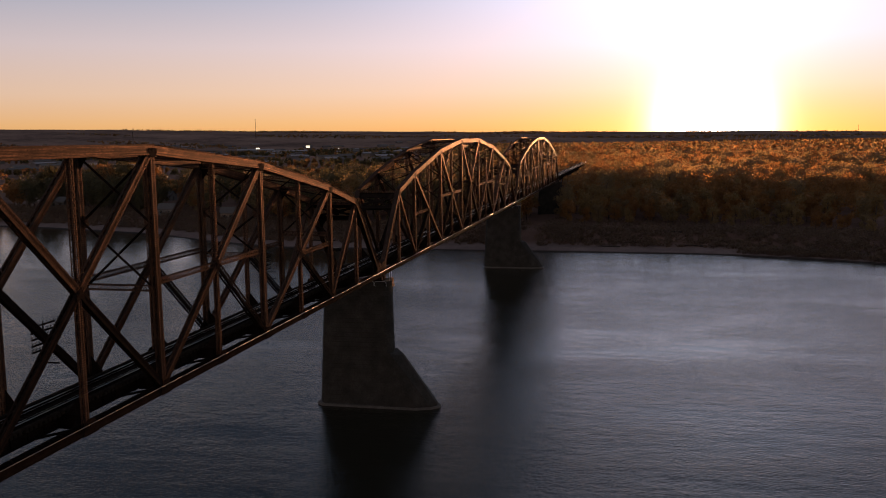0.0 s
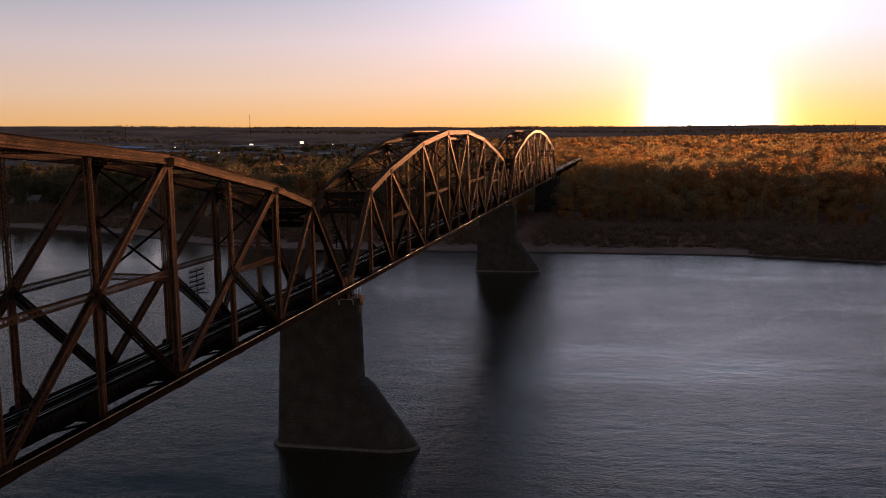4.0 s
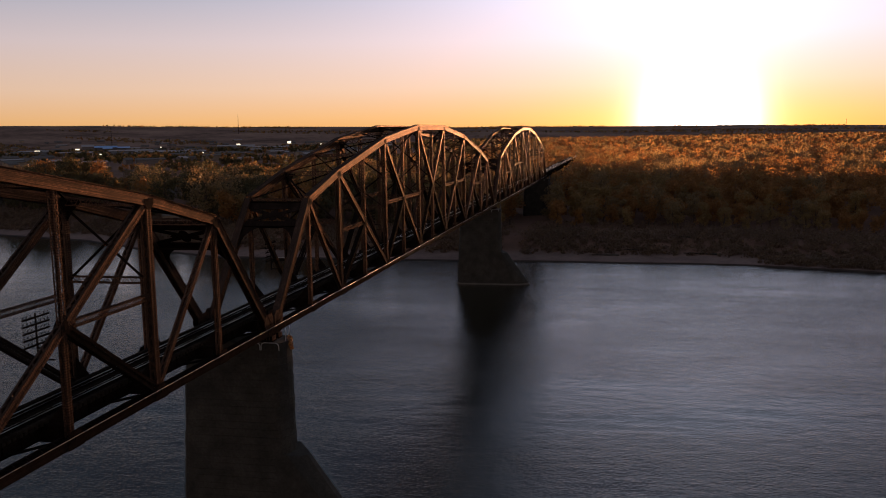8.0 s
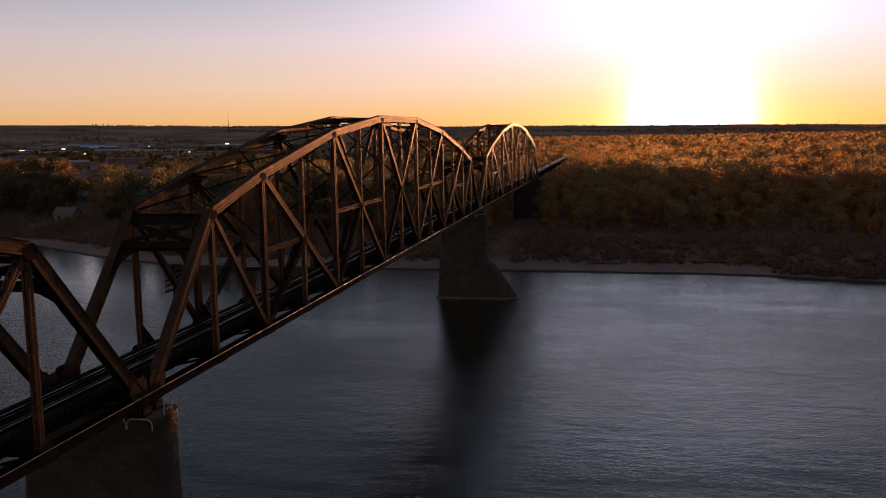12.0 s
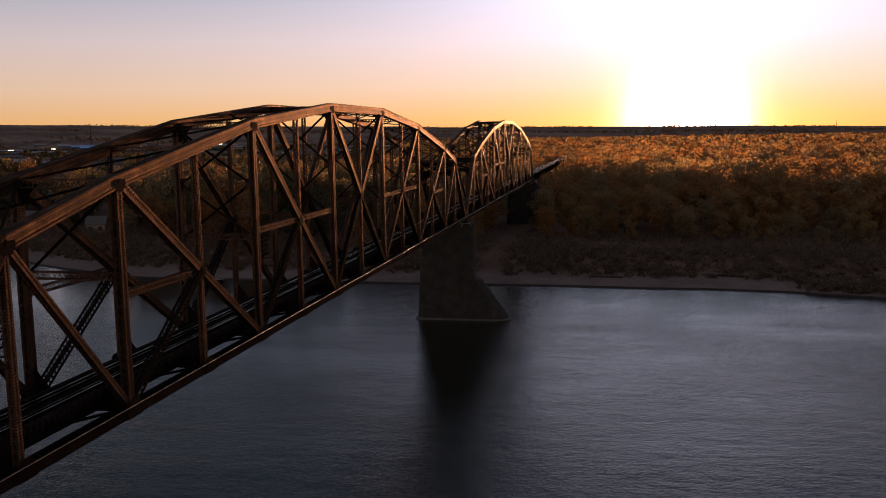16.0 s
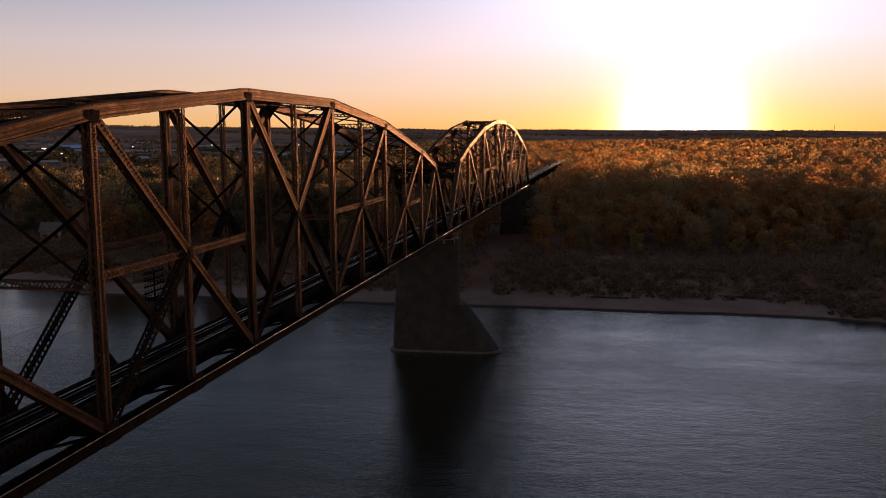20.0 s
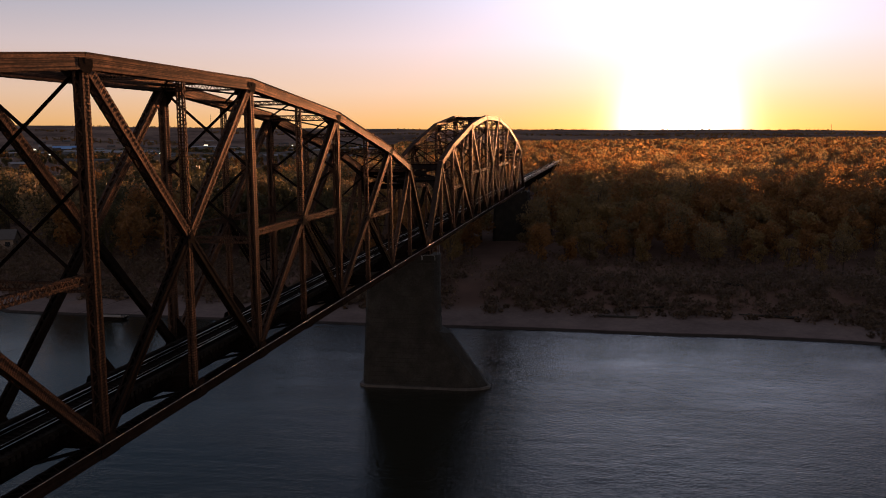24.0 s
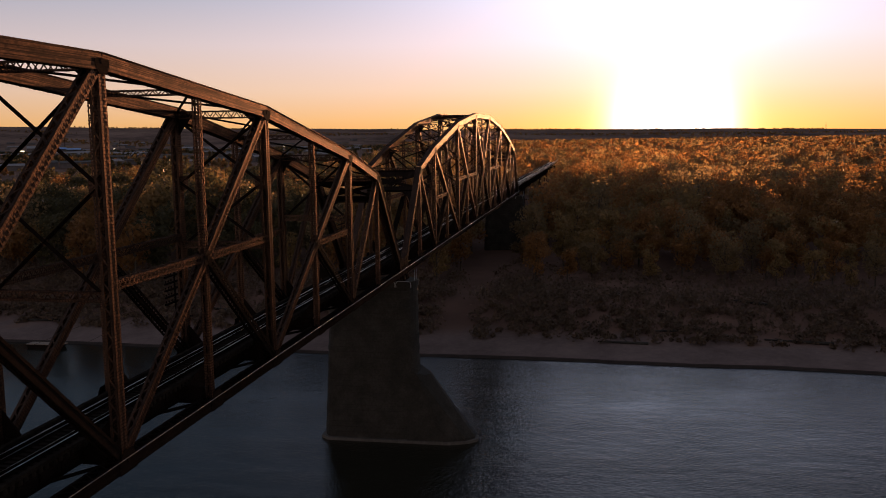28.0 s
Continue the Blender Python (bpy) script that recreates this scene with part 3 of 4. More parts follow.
            prism(bm, [(-0.16, -0.07), (-0.07, -0.16), (0.07, -0.16), (0.16, -0.07), (0.16, 0.07), (0.07, 0.16), (-0.07, 0.16), (-0.16, 0.07)], "x", -0.012, 0.012)
            part("sway_gusset", bm, RUST, span, "", pose(X[k], Y_MID, (z0 + z1) / 2))
            if i == tiers - 1:
                for yy, sg in ((Y_NEAR + 0.2, 1), (Y_FAR - 0.2, -1)):
                    bm = bmesh.new()
                    prism(bm, [(yy, zt + 0.3), (yy + sg * 1.0, zt + 0.3), (yy + sg * 0.45, zt - 0.25), (yy, zt - 0.9)], "x", -0.015, 0.015)
                    part("knee_plate", bm, DARK_STEEL, span, "", pose(X[k] + 0.09, 0, 0))
            if i:
                for yy in (Y_NEAR + 0.35, Y_FAR - 0.35):
                    bm = bmesh.new()
                    box(bm, -0.012, 0.012, -0.3, 0.3, -0.4, 0.4)
                    part("sway_gusset", bm, RUST, span, "", pose(X[k], yy, z0))
    # portals in the plane of the end posts
    for k, s in ((0, 1), (14, -1)):
        k1 = k + s
        foot, head = Vector((X[k], 0, Z_LOW)), Vector((X[k1], 0, TOP[k1]))
        L = (head - foot).length
        axis = (head - foot) / L
        m = Matrix((axis, Vector((0, 1, 0)), axis.cross(Vector((0, 1, 0))))).transposed().to_4x4()
        m.translation = foot
        y0, y1 = Y_NEAR + 0.2, Y_FAR - 0.2
        up, low = L - 0.3, L - 3.0
        bm = bmesh.new()
        mid_y = (y0 + y1) / 2
        # a deep top strut, a lower strut, and a broad crossed web with open eyes between them
        for s0, s1 in ((up - 0.75, up), (low, low + 0.62)):
            box(bm, s0, s1, y0, y1, -0.02, 0.02)
        for edge, sg in ((y0, 1), (y1, -1)):
            curve = [(low + 0.001, edge), (low + 0.001, edge + sg * 1.9)]
            for i in range(1, 9):
                a = math.pi / 2 * i / 8
                curve.append((low - 2.4 * (1 - math.cos(a)), edge + sg * (1.9 - 1.8 * math.sin(a))))
            curve.append((low - 2.4, edge))
            prism(bm, curve, "z", -0.02, 0.02)
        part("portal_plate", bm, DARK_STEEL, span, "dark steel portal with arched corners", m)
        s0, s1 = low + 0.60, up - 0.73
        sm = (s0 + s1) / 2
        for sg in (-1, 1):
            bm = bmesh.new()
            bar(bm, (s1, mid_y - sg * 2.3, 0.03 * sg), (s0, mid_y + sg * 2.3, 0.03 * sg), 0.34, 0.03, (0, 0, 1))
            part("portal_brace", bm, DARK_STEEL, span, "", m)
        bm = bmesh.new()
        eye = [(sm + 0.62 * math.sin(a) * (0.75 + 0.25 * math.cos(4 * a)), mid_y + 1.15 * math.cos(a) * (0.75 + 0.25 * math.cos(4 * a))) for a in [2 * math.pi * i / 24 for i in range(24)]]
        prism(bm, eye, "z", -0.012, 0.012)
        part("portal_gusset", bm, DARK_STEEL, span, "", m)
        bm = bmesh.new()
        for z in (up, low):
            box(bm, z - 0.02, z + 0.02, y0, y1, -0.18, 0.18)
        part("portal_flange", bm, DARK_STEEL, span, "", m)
        # flared plates where the end posts come down to the bearings
        for y in (Y_NEAR, Y_FAR):
            for e in (-0.282, 0.282):
                foot_plate = [(-0.5, -0.42), (0.8, -0.42), (1.3, 0.6), (0.95, 1.25), (-0.15, 1.25), (-0.5, 0.9)]
                bm = bmesh.new()
                prism(bm, [(s * u, w) for u, w in foot_plate], "y", -0.012, 0.012)
                part("foot_gusset", bm, RUST, span, "", pose(X[k], y + e, Z_LOW))
    return span


# ================= setting: ground and water =================
def shore_x(y):
    pts = [(-4000, 150), (-600, 215), (-250, 232), (-120, 250), (-95, 262), (-84, 267.7), (-60, 274.6), (-45, 276.4), (-10, 276.8), (80, 279), (110, 293), (140, 312), (200, 331), (320, 352), (700, 420), (4000, 900)]
    for (ya, xa), (yb, xb) in zip(pts, pts[1:]):
        if ya <= y <= yb:
            return xa + (xb - xa) * (y - ya) / (yb - ya)
    return pts[0][1] if y < 0 else pts[-1][1]


def height(x, y):
    """Ground height over the water."""
    far = x - shore_x(y) + 0.7 * noise.noise((x * 0.04, y * 0.04, 3)) + 0.25 * noise.noise((x * 0.3, y * 0.3, 8))
    near = -(x + 190 + 0.1 * y)
    d = max(far, near)
    if d < 0:
        return max(-3.0, d * 0.12) - 0.02
    z = 0.9 * min(d, 0.35) + 0.06 * max(0, min(d - 0.6, 9.4)) + 0.16 * max(0, min(d - 10, 16)) + 0.25 * noise.noise((x * 0.08, y * 0.08, 1)) * min(1, d / 6)
    z = min(z, 4.2 + 0.4 * noise.noise((x * 0.02, y * 0.02, 0)))
    z -= 4.5 * math.exp(-((x - 316) / 7) ** 2 - ((y + 122) / 20) ** 2)
    r = math.hypot(x - 100, y)
    if far > 0 and r > 2600:
        e = min(1, (r - 2600) / 1900)
        az = math.degrees(math.atan2(y, x - 100))
        top = 50 + 0.95 * max(-20, min(50, az)) + 0.45 * max(0, min(42, az - 8)) + 5 * noise.noise((az * 0.09, 0, 5)) + 3 * noise.noise((az * 0.35, 2, 5))
        z += top * (e * e * (3 - 2 * e)) + 10 * noise.noise((x * 0.0016, y * 0.0016, 7)) * e * (1 - e)
    return z


def build_ground():
    """One sheet in rings that follow the water's edge, with a low cut bank there."""
    cx, cy = 150.0, -10.0
    dirs = [math.radians(-60 + 0.4 * i) for i in range(0, 301)] + [math.radians(61 + 4 * i) for i in range(0, 60)]
    edge = []
    for a in dirs:
        r = 20.0
        while r < 420 and height(cx + r * math.cos(a), cy + r * math.sin(a)) < 0:
            r += 2.0
        lo, hi = r - 2.0, r
        for _ in range(12):
            mid = (lo + hi) / 2
            lo, hi = (mid, hi) if height(cx + mid * math.cos(a), cy + mid * math.sin(a)) < 0 else (lo, mid)
        edge.append(lo)
    inner = [0.0, 0.3, 0.6, 0.8, 0.9, 0.96]
    outer, step = [-1.5, -0.3, -0.02, 0.12, 0.26, 0.42, 1.2], 1.5
    while outer[-1] < 4750:
        outer.append(outer[-1] + step)
        step = 2.6 if outer[-1] < 110 else max(2.6, (outer[-1] + 100) * 0.035)
    verts, faces, n = [], [], len(dirs)
    for f in inner:
        verts += [(cx + f * e * math.cos(a), cy + f * e * math.sin(a)) for a, e in zip(dirs, edge)]
    for o in outer:
        verts += [(cx + min(4750, e + o) * math.cos(a), cy + min(4750, e + o) * math.sin(a)) for a, e in zip(dirs, edge)]
    verts = [(x, y, height(x, y)) for x, y in verts]
    for i in range(len(inner) + len(outer) - 1):
        for j in range(n):
            k = (j + 1) % n
            faces.append((i * n + j, (i + 1) * n + j, (i + 1) * n + k, i * n + k))
    me = bpy.data.meshes.new("ground")
    me.from_pydata(verts, [], faces)
    for mm in (GROUND, SHADED_MUD, PRAIRIE):
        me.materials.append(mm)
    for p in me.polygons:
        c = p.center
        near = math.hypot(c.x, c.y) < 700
        # The step at the water gets the mud darkened for the undercut's shade.
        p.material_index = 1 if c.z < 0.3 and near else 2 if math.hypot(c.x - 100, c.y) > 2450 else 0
        p.use_smooth = True
    return tagged(new("ground", me), "dry brown riverbank and floodplain ground", "ground", "", "structure")


build_ground()
bm = bmesh.new()
bmesh.ops.create_grid(bm, x_segments=8, y_segments=8, size=4700)
tagged(new("water", mesh_of(bm, WATER, "water")), "dark rippled river water reflecting the evening sky", "water", "", "structure")


# ================= piers =================
def build_pier(x, grp="stone piers of the bridge"):
    pier = thing("bridge_pier", "tall dark stone pier with sloping nose standing in river", "bridge pier", grp, at=(x, 0, 0))
    bm = bmesh.new()
    # shaft: long sides with rounded ends, tapering upwards
    def ring(z, half_x, y_lo, y_hi):
        pts = []
        for i in range(9):
            a = math.pi * i / 8
            pts.append((half_x * math.cos(a), y_hi - half_x * 0.55 + half_x * 0.55 * math.sin(a), z))
        for i in range(9):
            a = math.pi + math.pi * i / 8
            pts.append((half_x * math.cos(a), y_lo + half_x * 0.55 + half_x * 0.55 * math.sin(a), z))
        return [bm.verts.new(p) for p in pts]
    taper = [(-2, 1.75, -5.1, 4.9), (0.5, 1.7, -5.05, 4.8), (7, 1.6, -5.0, 4.45), (15.6, 1.45, -4.9, 3.95)]

    def size_at(z):
        for (za, *a), (zb, *c) in zip(taper, taper[1:]):
            if z <= zb:
                f = (z - za) / (zb - za)
                return [u + (v - u) * f for u, v in zip(a, c)]
        return taper[-1][1:]
    rings = [ring(z, hx - 0.05, lo + 0.05, hi - 0.05) for z, hx, lo, hi in taper]
    for a, c in zip(rings, rings[1:]):
        for i in range(len(a)):
            j = (i + 1) % len(a)
            bm.faces.new((a[i], a[j], c[j], c[i]))
    bm.faces.new(rings[-1])
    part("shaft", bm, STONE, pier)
    # rough courses of stone round the core, with recessed joints
    z, chance = 0.28, random.Random(int(x) + 7)
    while z < 15.58:
        top = min(z + chance.uniform(0.5, 0.68), 15.6)
        if top > 15.3:
            top = 15.6
        bm = bmesh.new()
        proud = chance.uniform(-0.02, 0.03)
        low_size, high_size = size_at(z), size_at(top)
        shift = [(chance.uniform(-0.02, 0.02), chance.uniform(-0.03, 0.03)) for _ in range(18)]
        levels = []
        for zz, (hx, lo, hi), inset in ((z + 0.008, low_size, 0.016), (z + 0.03, low_size, 0), (top - 0.03, high_size, 0), (top - 0.008, high_size, 0.016)):
            lev = ring(zz, hx + proud - inset, lo - proud + inset, hi + proud - inset)
            for v, (dx, dy) in zip(lev, shift):
                v.co.x += dx
                v.co.y += dy
            levels.append(lev)
        for a, c in zip(levels, levels[1:]):
            for i in range(18):
                j = (i + 1) % 18
                bm.faces.new((a[i], a[j], c[j], c[i]))
        bm.faces.new(levels[0][::-1]); bm.faces.new(levels[-1])
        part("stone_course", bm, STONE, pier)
        z = top
    bm = bmesh.new()
    rings = [ring(15.6, 1.52, -5.0, 4.05), ring(16.2, 1.52, -5.0, 4.05)]
    bm.faces.new(rings[0][::-1]); bm.faces.new(rings[1])
    for i in range(len(rings[0])):
        j = (i + 1) % len(rings[0])
        bm.faces.new((rings[0][i], rings[0][j], rings[1][j], rings[1][i]))
    part("coping", bm, STONE, pier, "projecting stone coping")
    # nose upstream
    bm = bmesh.new()
    foot, head = [], []
    lo = [(1.85, -4.0), (1.8, -8.0), (1.2, -9.8), (0.4, -10.6), (-0.4, -10.6), (-1.2, -9.8), (-1.8, -8.0), (-1.85, -4.0)]
    hi = [(1.62, -4.0), (1.6, -4.9), (0.9, -5.7), (0.3, -6.15), (-0.3, -6.15), (-0.9, -5.7), (-1.6, -4.9), (-1.62, -4.0)]
    ring_a = [bm.verts.new((u, v, -2)) for u, v in lo]
    ring_b = [bm.verts.new((u, v, 0.5)) for u, v in lo]
    ring_c = [bm.verts.new((u, v, 6.75 + (0.35 if v > -5.2 else 0))) for u, v in hi]
    for a, c in ((ring_a, ring_b), (ring_b, ring_c)):
        for i in range(8):
            j = (i + 1) % 8
            bm.faces.new((a[i], a[j], c[j], c[i]))
    bm.faces.new(ring_c)
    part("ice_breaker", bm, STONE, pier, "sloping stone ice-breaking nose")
    # footing course at the water
    bm = bmesh.new()
    foot = [(2.0, 4.2), (2.0, -8.1), (1.35, -10.0), (0.5, -10.9), (-0.5, -10.9), (-1.35, -10.0), (-2.0, -8.1), (-2.0, 4.2), (-1.3, 5.0), (1.3, 5.0)]
    prism(bm, foot, "z", -2.5, 0.28)
    part("footing", bm, PALE_STONE, pier, "paler footing course at the waterline")
    return pier


for i in range(4):
    build_pier(i * PITCH - 0.65)

# ================= bridge =================
span_a = build_span()
copy_thing(span_a, pose(PITCH, 0, 0))
copy_thing(span_a, pose(2 * PITCH, 0, 0))


# ================= track =================
def build_track(x0, x1, label, tie_step=0.42):
    track = thing("railway_track", label, "railway track", "", "")
    bm = bmesh.new()
    box(bm, -0.12, 0.12, -1.45, 1.45, 0, 0.2)
    tie = mesh_of(bm, TIE_WOOD, "tie")
    n = int((x1 - x0) / tie_step)
    for i in range(n):
        part("tie", tie, None, track, "", pose(x0 + (i + 0.5) * tie_step, Y_MID + random.uniform(-0.05, 0.05), RAIL_TOP - 0.37, 0, 0, random.uniform(-1, 1)))
    for y in (-0.755, 0.755, -0.42, 0.42):
        guard = abs(y) < 0.6
        z1 = RAIL_TOP - (0.03 if guard else 0)
        bm = bmesh.new()
        box(bm, x0, x1, y - 0.07, y + 0.07, RAIL_TOP - 0.168, RAIL_TOP - 0.15)
        box(bm, x0, x1, y - 0.012, y + 0.012, RAIL_TOP - 0.15, z1 - 0.035)
        box(bm, x0, x1, y - 0.036, y + 0.036, z1 - 0.035, z1)
        rail = part("guard_rail" if guard else "rail", bm, DARK_STEEL, track, "", pose(0, Y_MID, 0))
        bm = bmesh.new()
        w = 0.009 if guard else 0.026
        box(bm, x0, x1, y - w, y + w, z1 + 0.001, z1 + 0.006)
        part("running_surface", bm, RAIL, rail, "shiny worn top of the rail")
    for y in (-1.35, 1.35):
        bm = bmesh.new()
        box(bm, x0, x1, y - 0.1, y + 0.1, RAIL_TOP - 0.165, RAIL_TOP - 0.02)
        part("guard_timber", bm, TIE_WOOD, track, "dark guard timber", pose(0, Y_MID, 0))
    return track


END = 2 * PITCH + SPAN
for i in range(3):
    build_track(i * PITCH - 0.6, (i + 1) * PITCH - 0.66, "railway track of dark timber ties and steel rails")
build_track(END + 0.75, END + 198, "railway track of dark timber ties on the approach", 0.62)


# ================= approach viaduct =================
def build_approach():
    for i in range(6):
        x0, x1 = END + 0.8 + i * 33, END + 0.8 + (i + 1) * 33 - 0.2
        ap = thing("approach_span", "dark riveted plate girder span on the wooded bank", "bridge span", "approach spans")
        # The trees' shade on these girders is carried by the dark steel.
        for y in (Y_MID - 1.1, Y_MID + 1.1):
            bm = bmesh.new()
            box(bm, x0, x1, y - 0.02, y + 0.02, 15.6, 17.75)
            for z in (15.6, 17.75):
                box(bm, x0, x1, y - 0.2, y + 0.2, z - 0.02, z + 0.02)
            for k in range(17):
                xx = x0 + 0.2 + k * (x1 - x0 - 0.4) / 16
                box(bm, xx - 0.02, xx + 0.02, y - 0.16, y + 0.16, 15.65, 17.7)
            part("girder", bm, DARK_STEEL, ap)
        bm = bmesh.new()
        for k in range(9):
            xx = x0 + 0.4 + k * (x1 - x0 - 0.8) / 8
            bar(bm, (xx, Y_MID - 1.1, 15.7), (xx, Y_MID + 1.1, 17.6), 0.1, 0.1, (1, 0, 0))
            bar(bm, (xx, Y_MID + 1.1, 15.7), (xx, Y_MID - 1.1, 17.6), 0.1, 0.1, (1, 0, 0))
        part("cross_frame", bm, DARK_STEEL, ap)
        for y in (Y_MID - 2.1,):
            bm = bmesh.new()
            for k in range(12):
                xx = x0 + k * 3
                tube(bm, (xx, y, 17.9), (xx, y, 19.0), 0.02, 0.02, 6)
            for z in (18.45, 19.0):
                tube(bm, (x0, y, z), (x1, y, z), 0.02, 0.02, 6)
            part("handrail", bm, SHINY_PIPE, ap, "thin pale pipe handrail")
            bm = bmesh.new()
            box(bm, x0, x1, y - 0.05, Y_MID - 1.5, 17.82, 17.88)
            part("walkway", bm, DARK_STEEL, ap, "dark grated walkway")
        if i:
            bent = thing("trestle_bent", "dark steel trestle bent under the approach spans", "trestle bent", "approach bents")
            for s in (-1, 1):
                bm = bmesh.new()
                bar(bm, (x0, Y_MID + s * 2.6, 2.0), (x0, Y_MID + s * 1.1, 15.55), 0.4, 0.4, (1, 0, 0))
                part("leg", bm, RUST, bent)
            bm = bmesh.new()
            for z, w in ((5.5, 2.2), (10.5, 1.65)):
                bar(bm, (x0, Y_MID - w, z), (x0, Y_MID + w, z), 0.25, 0.25, (1, 0, 0))
            part("brace", bm, RUST, bent)


build_approach()
mast = thing("signal_mast", "slim grey railway signal mast beside the track", "signal mast")
bm = bmesh.new()
tube(bm, (END + 2, Y_MID - 1.9, 17.85), (END + 2, Y_MID - 1.9, 21.0), 0.07, 0.06, 8)
part("pole", bm, PIPE, mast)
bm = bmesh.new()
box(bm, END + 1.8, END + 2.2, Y_MID - 2.15, Y_MID - 1.65, 19.0, 20.6)
part("signal_box", bm, PIPE, mast, "pale metal signal box")


# ================= telegraph arms on the far truss =================
def build_telegraph():
    tele = thing("telegraph_bracket", "old dark telegraph post with five crossarms on the truss", "telegraph post", "telegraph posts on the bridge")
    bm = bmesh.new()
    tube(bm, (0, 0, -0.6), (0, 0, 2.35), 0.07, 0.05, 8)
    part("post", bm, DARK_STEEL, tele)
    for z in (-0.5, 0.2):
        bm = bmesh.new()
        box(bm, -0.05, 0.05, -1.1, 0.05, z - 0.04, z + 0.04)
        part("bracket_arm", bm, DARK_STEEL, tele)
    bm = bmesh.new()
    for z0, z1, r0, r1 in ((0, 0.05, 0.012, 0.012), (0.05, 0.08, 0.02, 0.042), (0.08, 0.13, 0.042, 0.036), (0.13, 0.17, 0.036, 0.014)):
        tube(bm, (0, 0, z0), (0, 0, z1), r0, r1, 7)
    bmesh.ops.remove_doubles(bm, verts=bm.verts, dist=0.001)
    insulator = mesh_of(bm, DARK_STEEL, "insulator")
    for i in range(5):
        bm = bmesh.new()
        z = 0.4 + i * 0.42
        box(bm, -1.25, 1.25, -0.05, 0.05, z - 0.05, z + 0.05)
        arm = part("crossarm", bm, DARK_STEEL, tele)
        for k in (-1.15, -0.8, -0.45, 0.45, 0.8, 1.15):
            part("insulator", insulator, None, arm, "", pose(k, 0, z + 0.05))
    return tele


tele = build_telegraph()
posts = [30, 66, 102, 138, 174, 191 + 19, 246, 282, 318, 354]
tele.matrix_basis = pose(posts[0], 3.2, 19.9)
for x in posts[1:]:
    copy_thing(tele, pose(x, 3.2, 19.9))


for dx, z, sag in ((1.15, 20.5, 0.7), (-0.8, 21.4, 0.55)):
    wire = thing("telegraph_wire", "thin dark telegraph wire strung between the posts", "wire", "telegraph wires")
    for xa, xb in zip(posts, posts[1:]):
        bm = bmesh.new()
        pts = [(xa + (xb - xa) * i / 8, 3.2 + 0.05 * dx, z - 4 * sag * (i / 8) * (1 - i / 8)) for i in range(9)]
        rings = [[bm.verts.new((x, y + 0.007 * math.cos(a), zz + 0.007 * math.sin(a))) for a in (0.8, 2.4, 3.9, 5.5)] for x, y, zz in pts]
        for r0, r1 in zip(rings, rings[1:]):
            for s in range(4):
                bm.faces.new((r0[s], r0[(s + 1) % 4], r1[(s + 1) % 4], r1[s]))
        part("strand", bm, DARK_STEEL, wire)


# ================= bearings and small things on the piers =================
for i in range(4):
    for side, dx in ((0, -0.66), (1, 0.66)):
        if (i == 0 and side == 0) or (i == 3 and side == 1):
            continue
        for y in (Y_NEAR, Y_FAR):
            shoe = thing("bearing_shoe", "rusty cast steel bearing shoe between span and pier", "bearing shoe", "bearings on the piers", at=(i * PITCH - 0.655 + dx, y, 16.2))
            bm = bmesh.new()
            box(bm, -0.42, 0.42, -0.55, 0.55, 0, 0.1)
            part("base_plate", bm, DARK_STEEL, shoe)
            for k in range(5):
                bm = bmesh.new()
                box(bm, -0.38, 0.38, -0.52 + k * 0.245, -0.46 + k * 0.245, 0.1, 0.46)
                part("rib", bm, RUST, shoe, "worn rusty steel rib")
            bm = bmesh.new()
            box(bm, -0.3, 0.3, -0.5, 0.5, 0.1, 0.44)
            part("core", bm, DARK_STEEL, shoe)
            bm = bmesh.new()
            prism(bm, [(-0.44, 0.46), (0.44, 0.46), (0.25, 0.8), (-0.25, 0.8)], "y", -0.38, 0.38)
            part("saddle", bm, RUST, shoe)
    rail = thing("pier_railing", "thin pale pipe hoops and posts on pier coping", "railing", "railings on the piers", at=(i * PITCH - 0.655, 0, 16.2))
    for x in (-0.45, 0.45):
        bm = bmesh.new()
        tube(bm, (x, -4.75, 0), (x, -4.75, 1.05), 0.025, 0.025, 6)
        part("post", bm, PIPE, rail)
    for ya, yb in ((-4.6, -3.1), (-3.0, -1.7)):
        bm = bmesh.new()
        bend = [(ya, -0.55), (ya, -0.2), (ya + 0.08, -0.02), (ya + 0.28, 0.06), (yb - 0.28, 0.06), (yb - 0.08, -0.02), (yb, -0.2), (yb, -0.55)]
        for (y0, z0), (y1, z1) in zip(bend, bend[1:]):
            tube(bm, (-1.56, y0, z0), (-1.56, y1, z1), 0.028, 0.028, 6)
        part("hoop", bm, PIPE, rail, "pale bent pipe hoop on the coping")


# ================= trees =================
def leaf_cloud(rng, centres, radii, count, size):
    """Small leaf sprays scattered over the lobes of a crown: vertices of quads."""
    w = radii ** 2
    pick = rng.choice(len(centres), count, p=w / w.sum())
    d = rng.normal(size=(count, 3))
    d /= np.linalg.norm(d, axis=1)[:, None]
    pos = centres[pick] + d * (radii[pick] * rng.uniform(0.55, 1.05, count))[:, None] * np.array([1, 1, 0.85])
    n = d + rng.normal(scale=0.6, size=(count, 3))
    n /= np.linalg.norm(n, axis=1)[:, None]
    a = np.cross(n, rng.normal(size=(count, 3)))
    a /= np.linalg.norm(a, axis=1)[:, None]
    c = np.cross(n, a)
    s = (size * rng.uniform(0.5, 1.2, count))[:, None]
    v = np.stack([pos - a * s - c * s * 0.4, pos + a * s * 0.2 - c * s, pos + a * s + c * s * 0.3, pos - a * s * 0.3 + c * s], 1)
    return v.reshape(-1, 3)


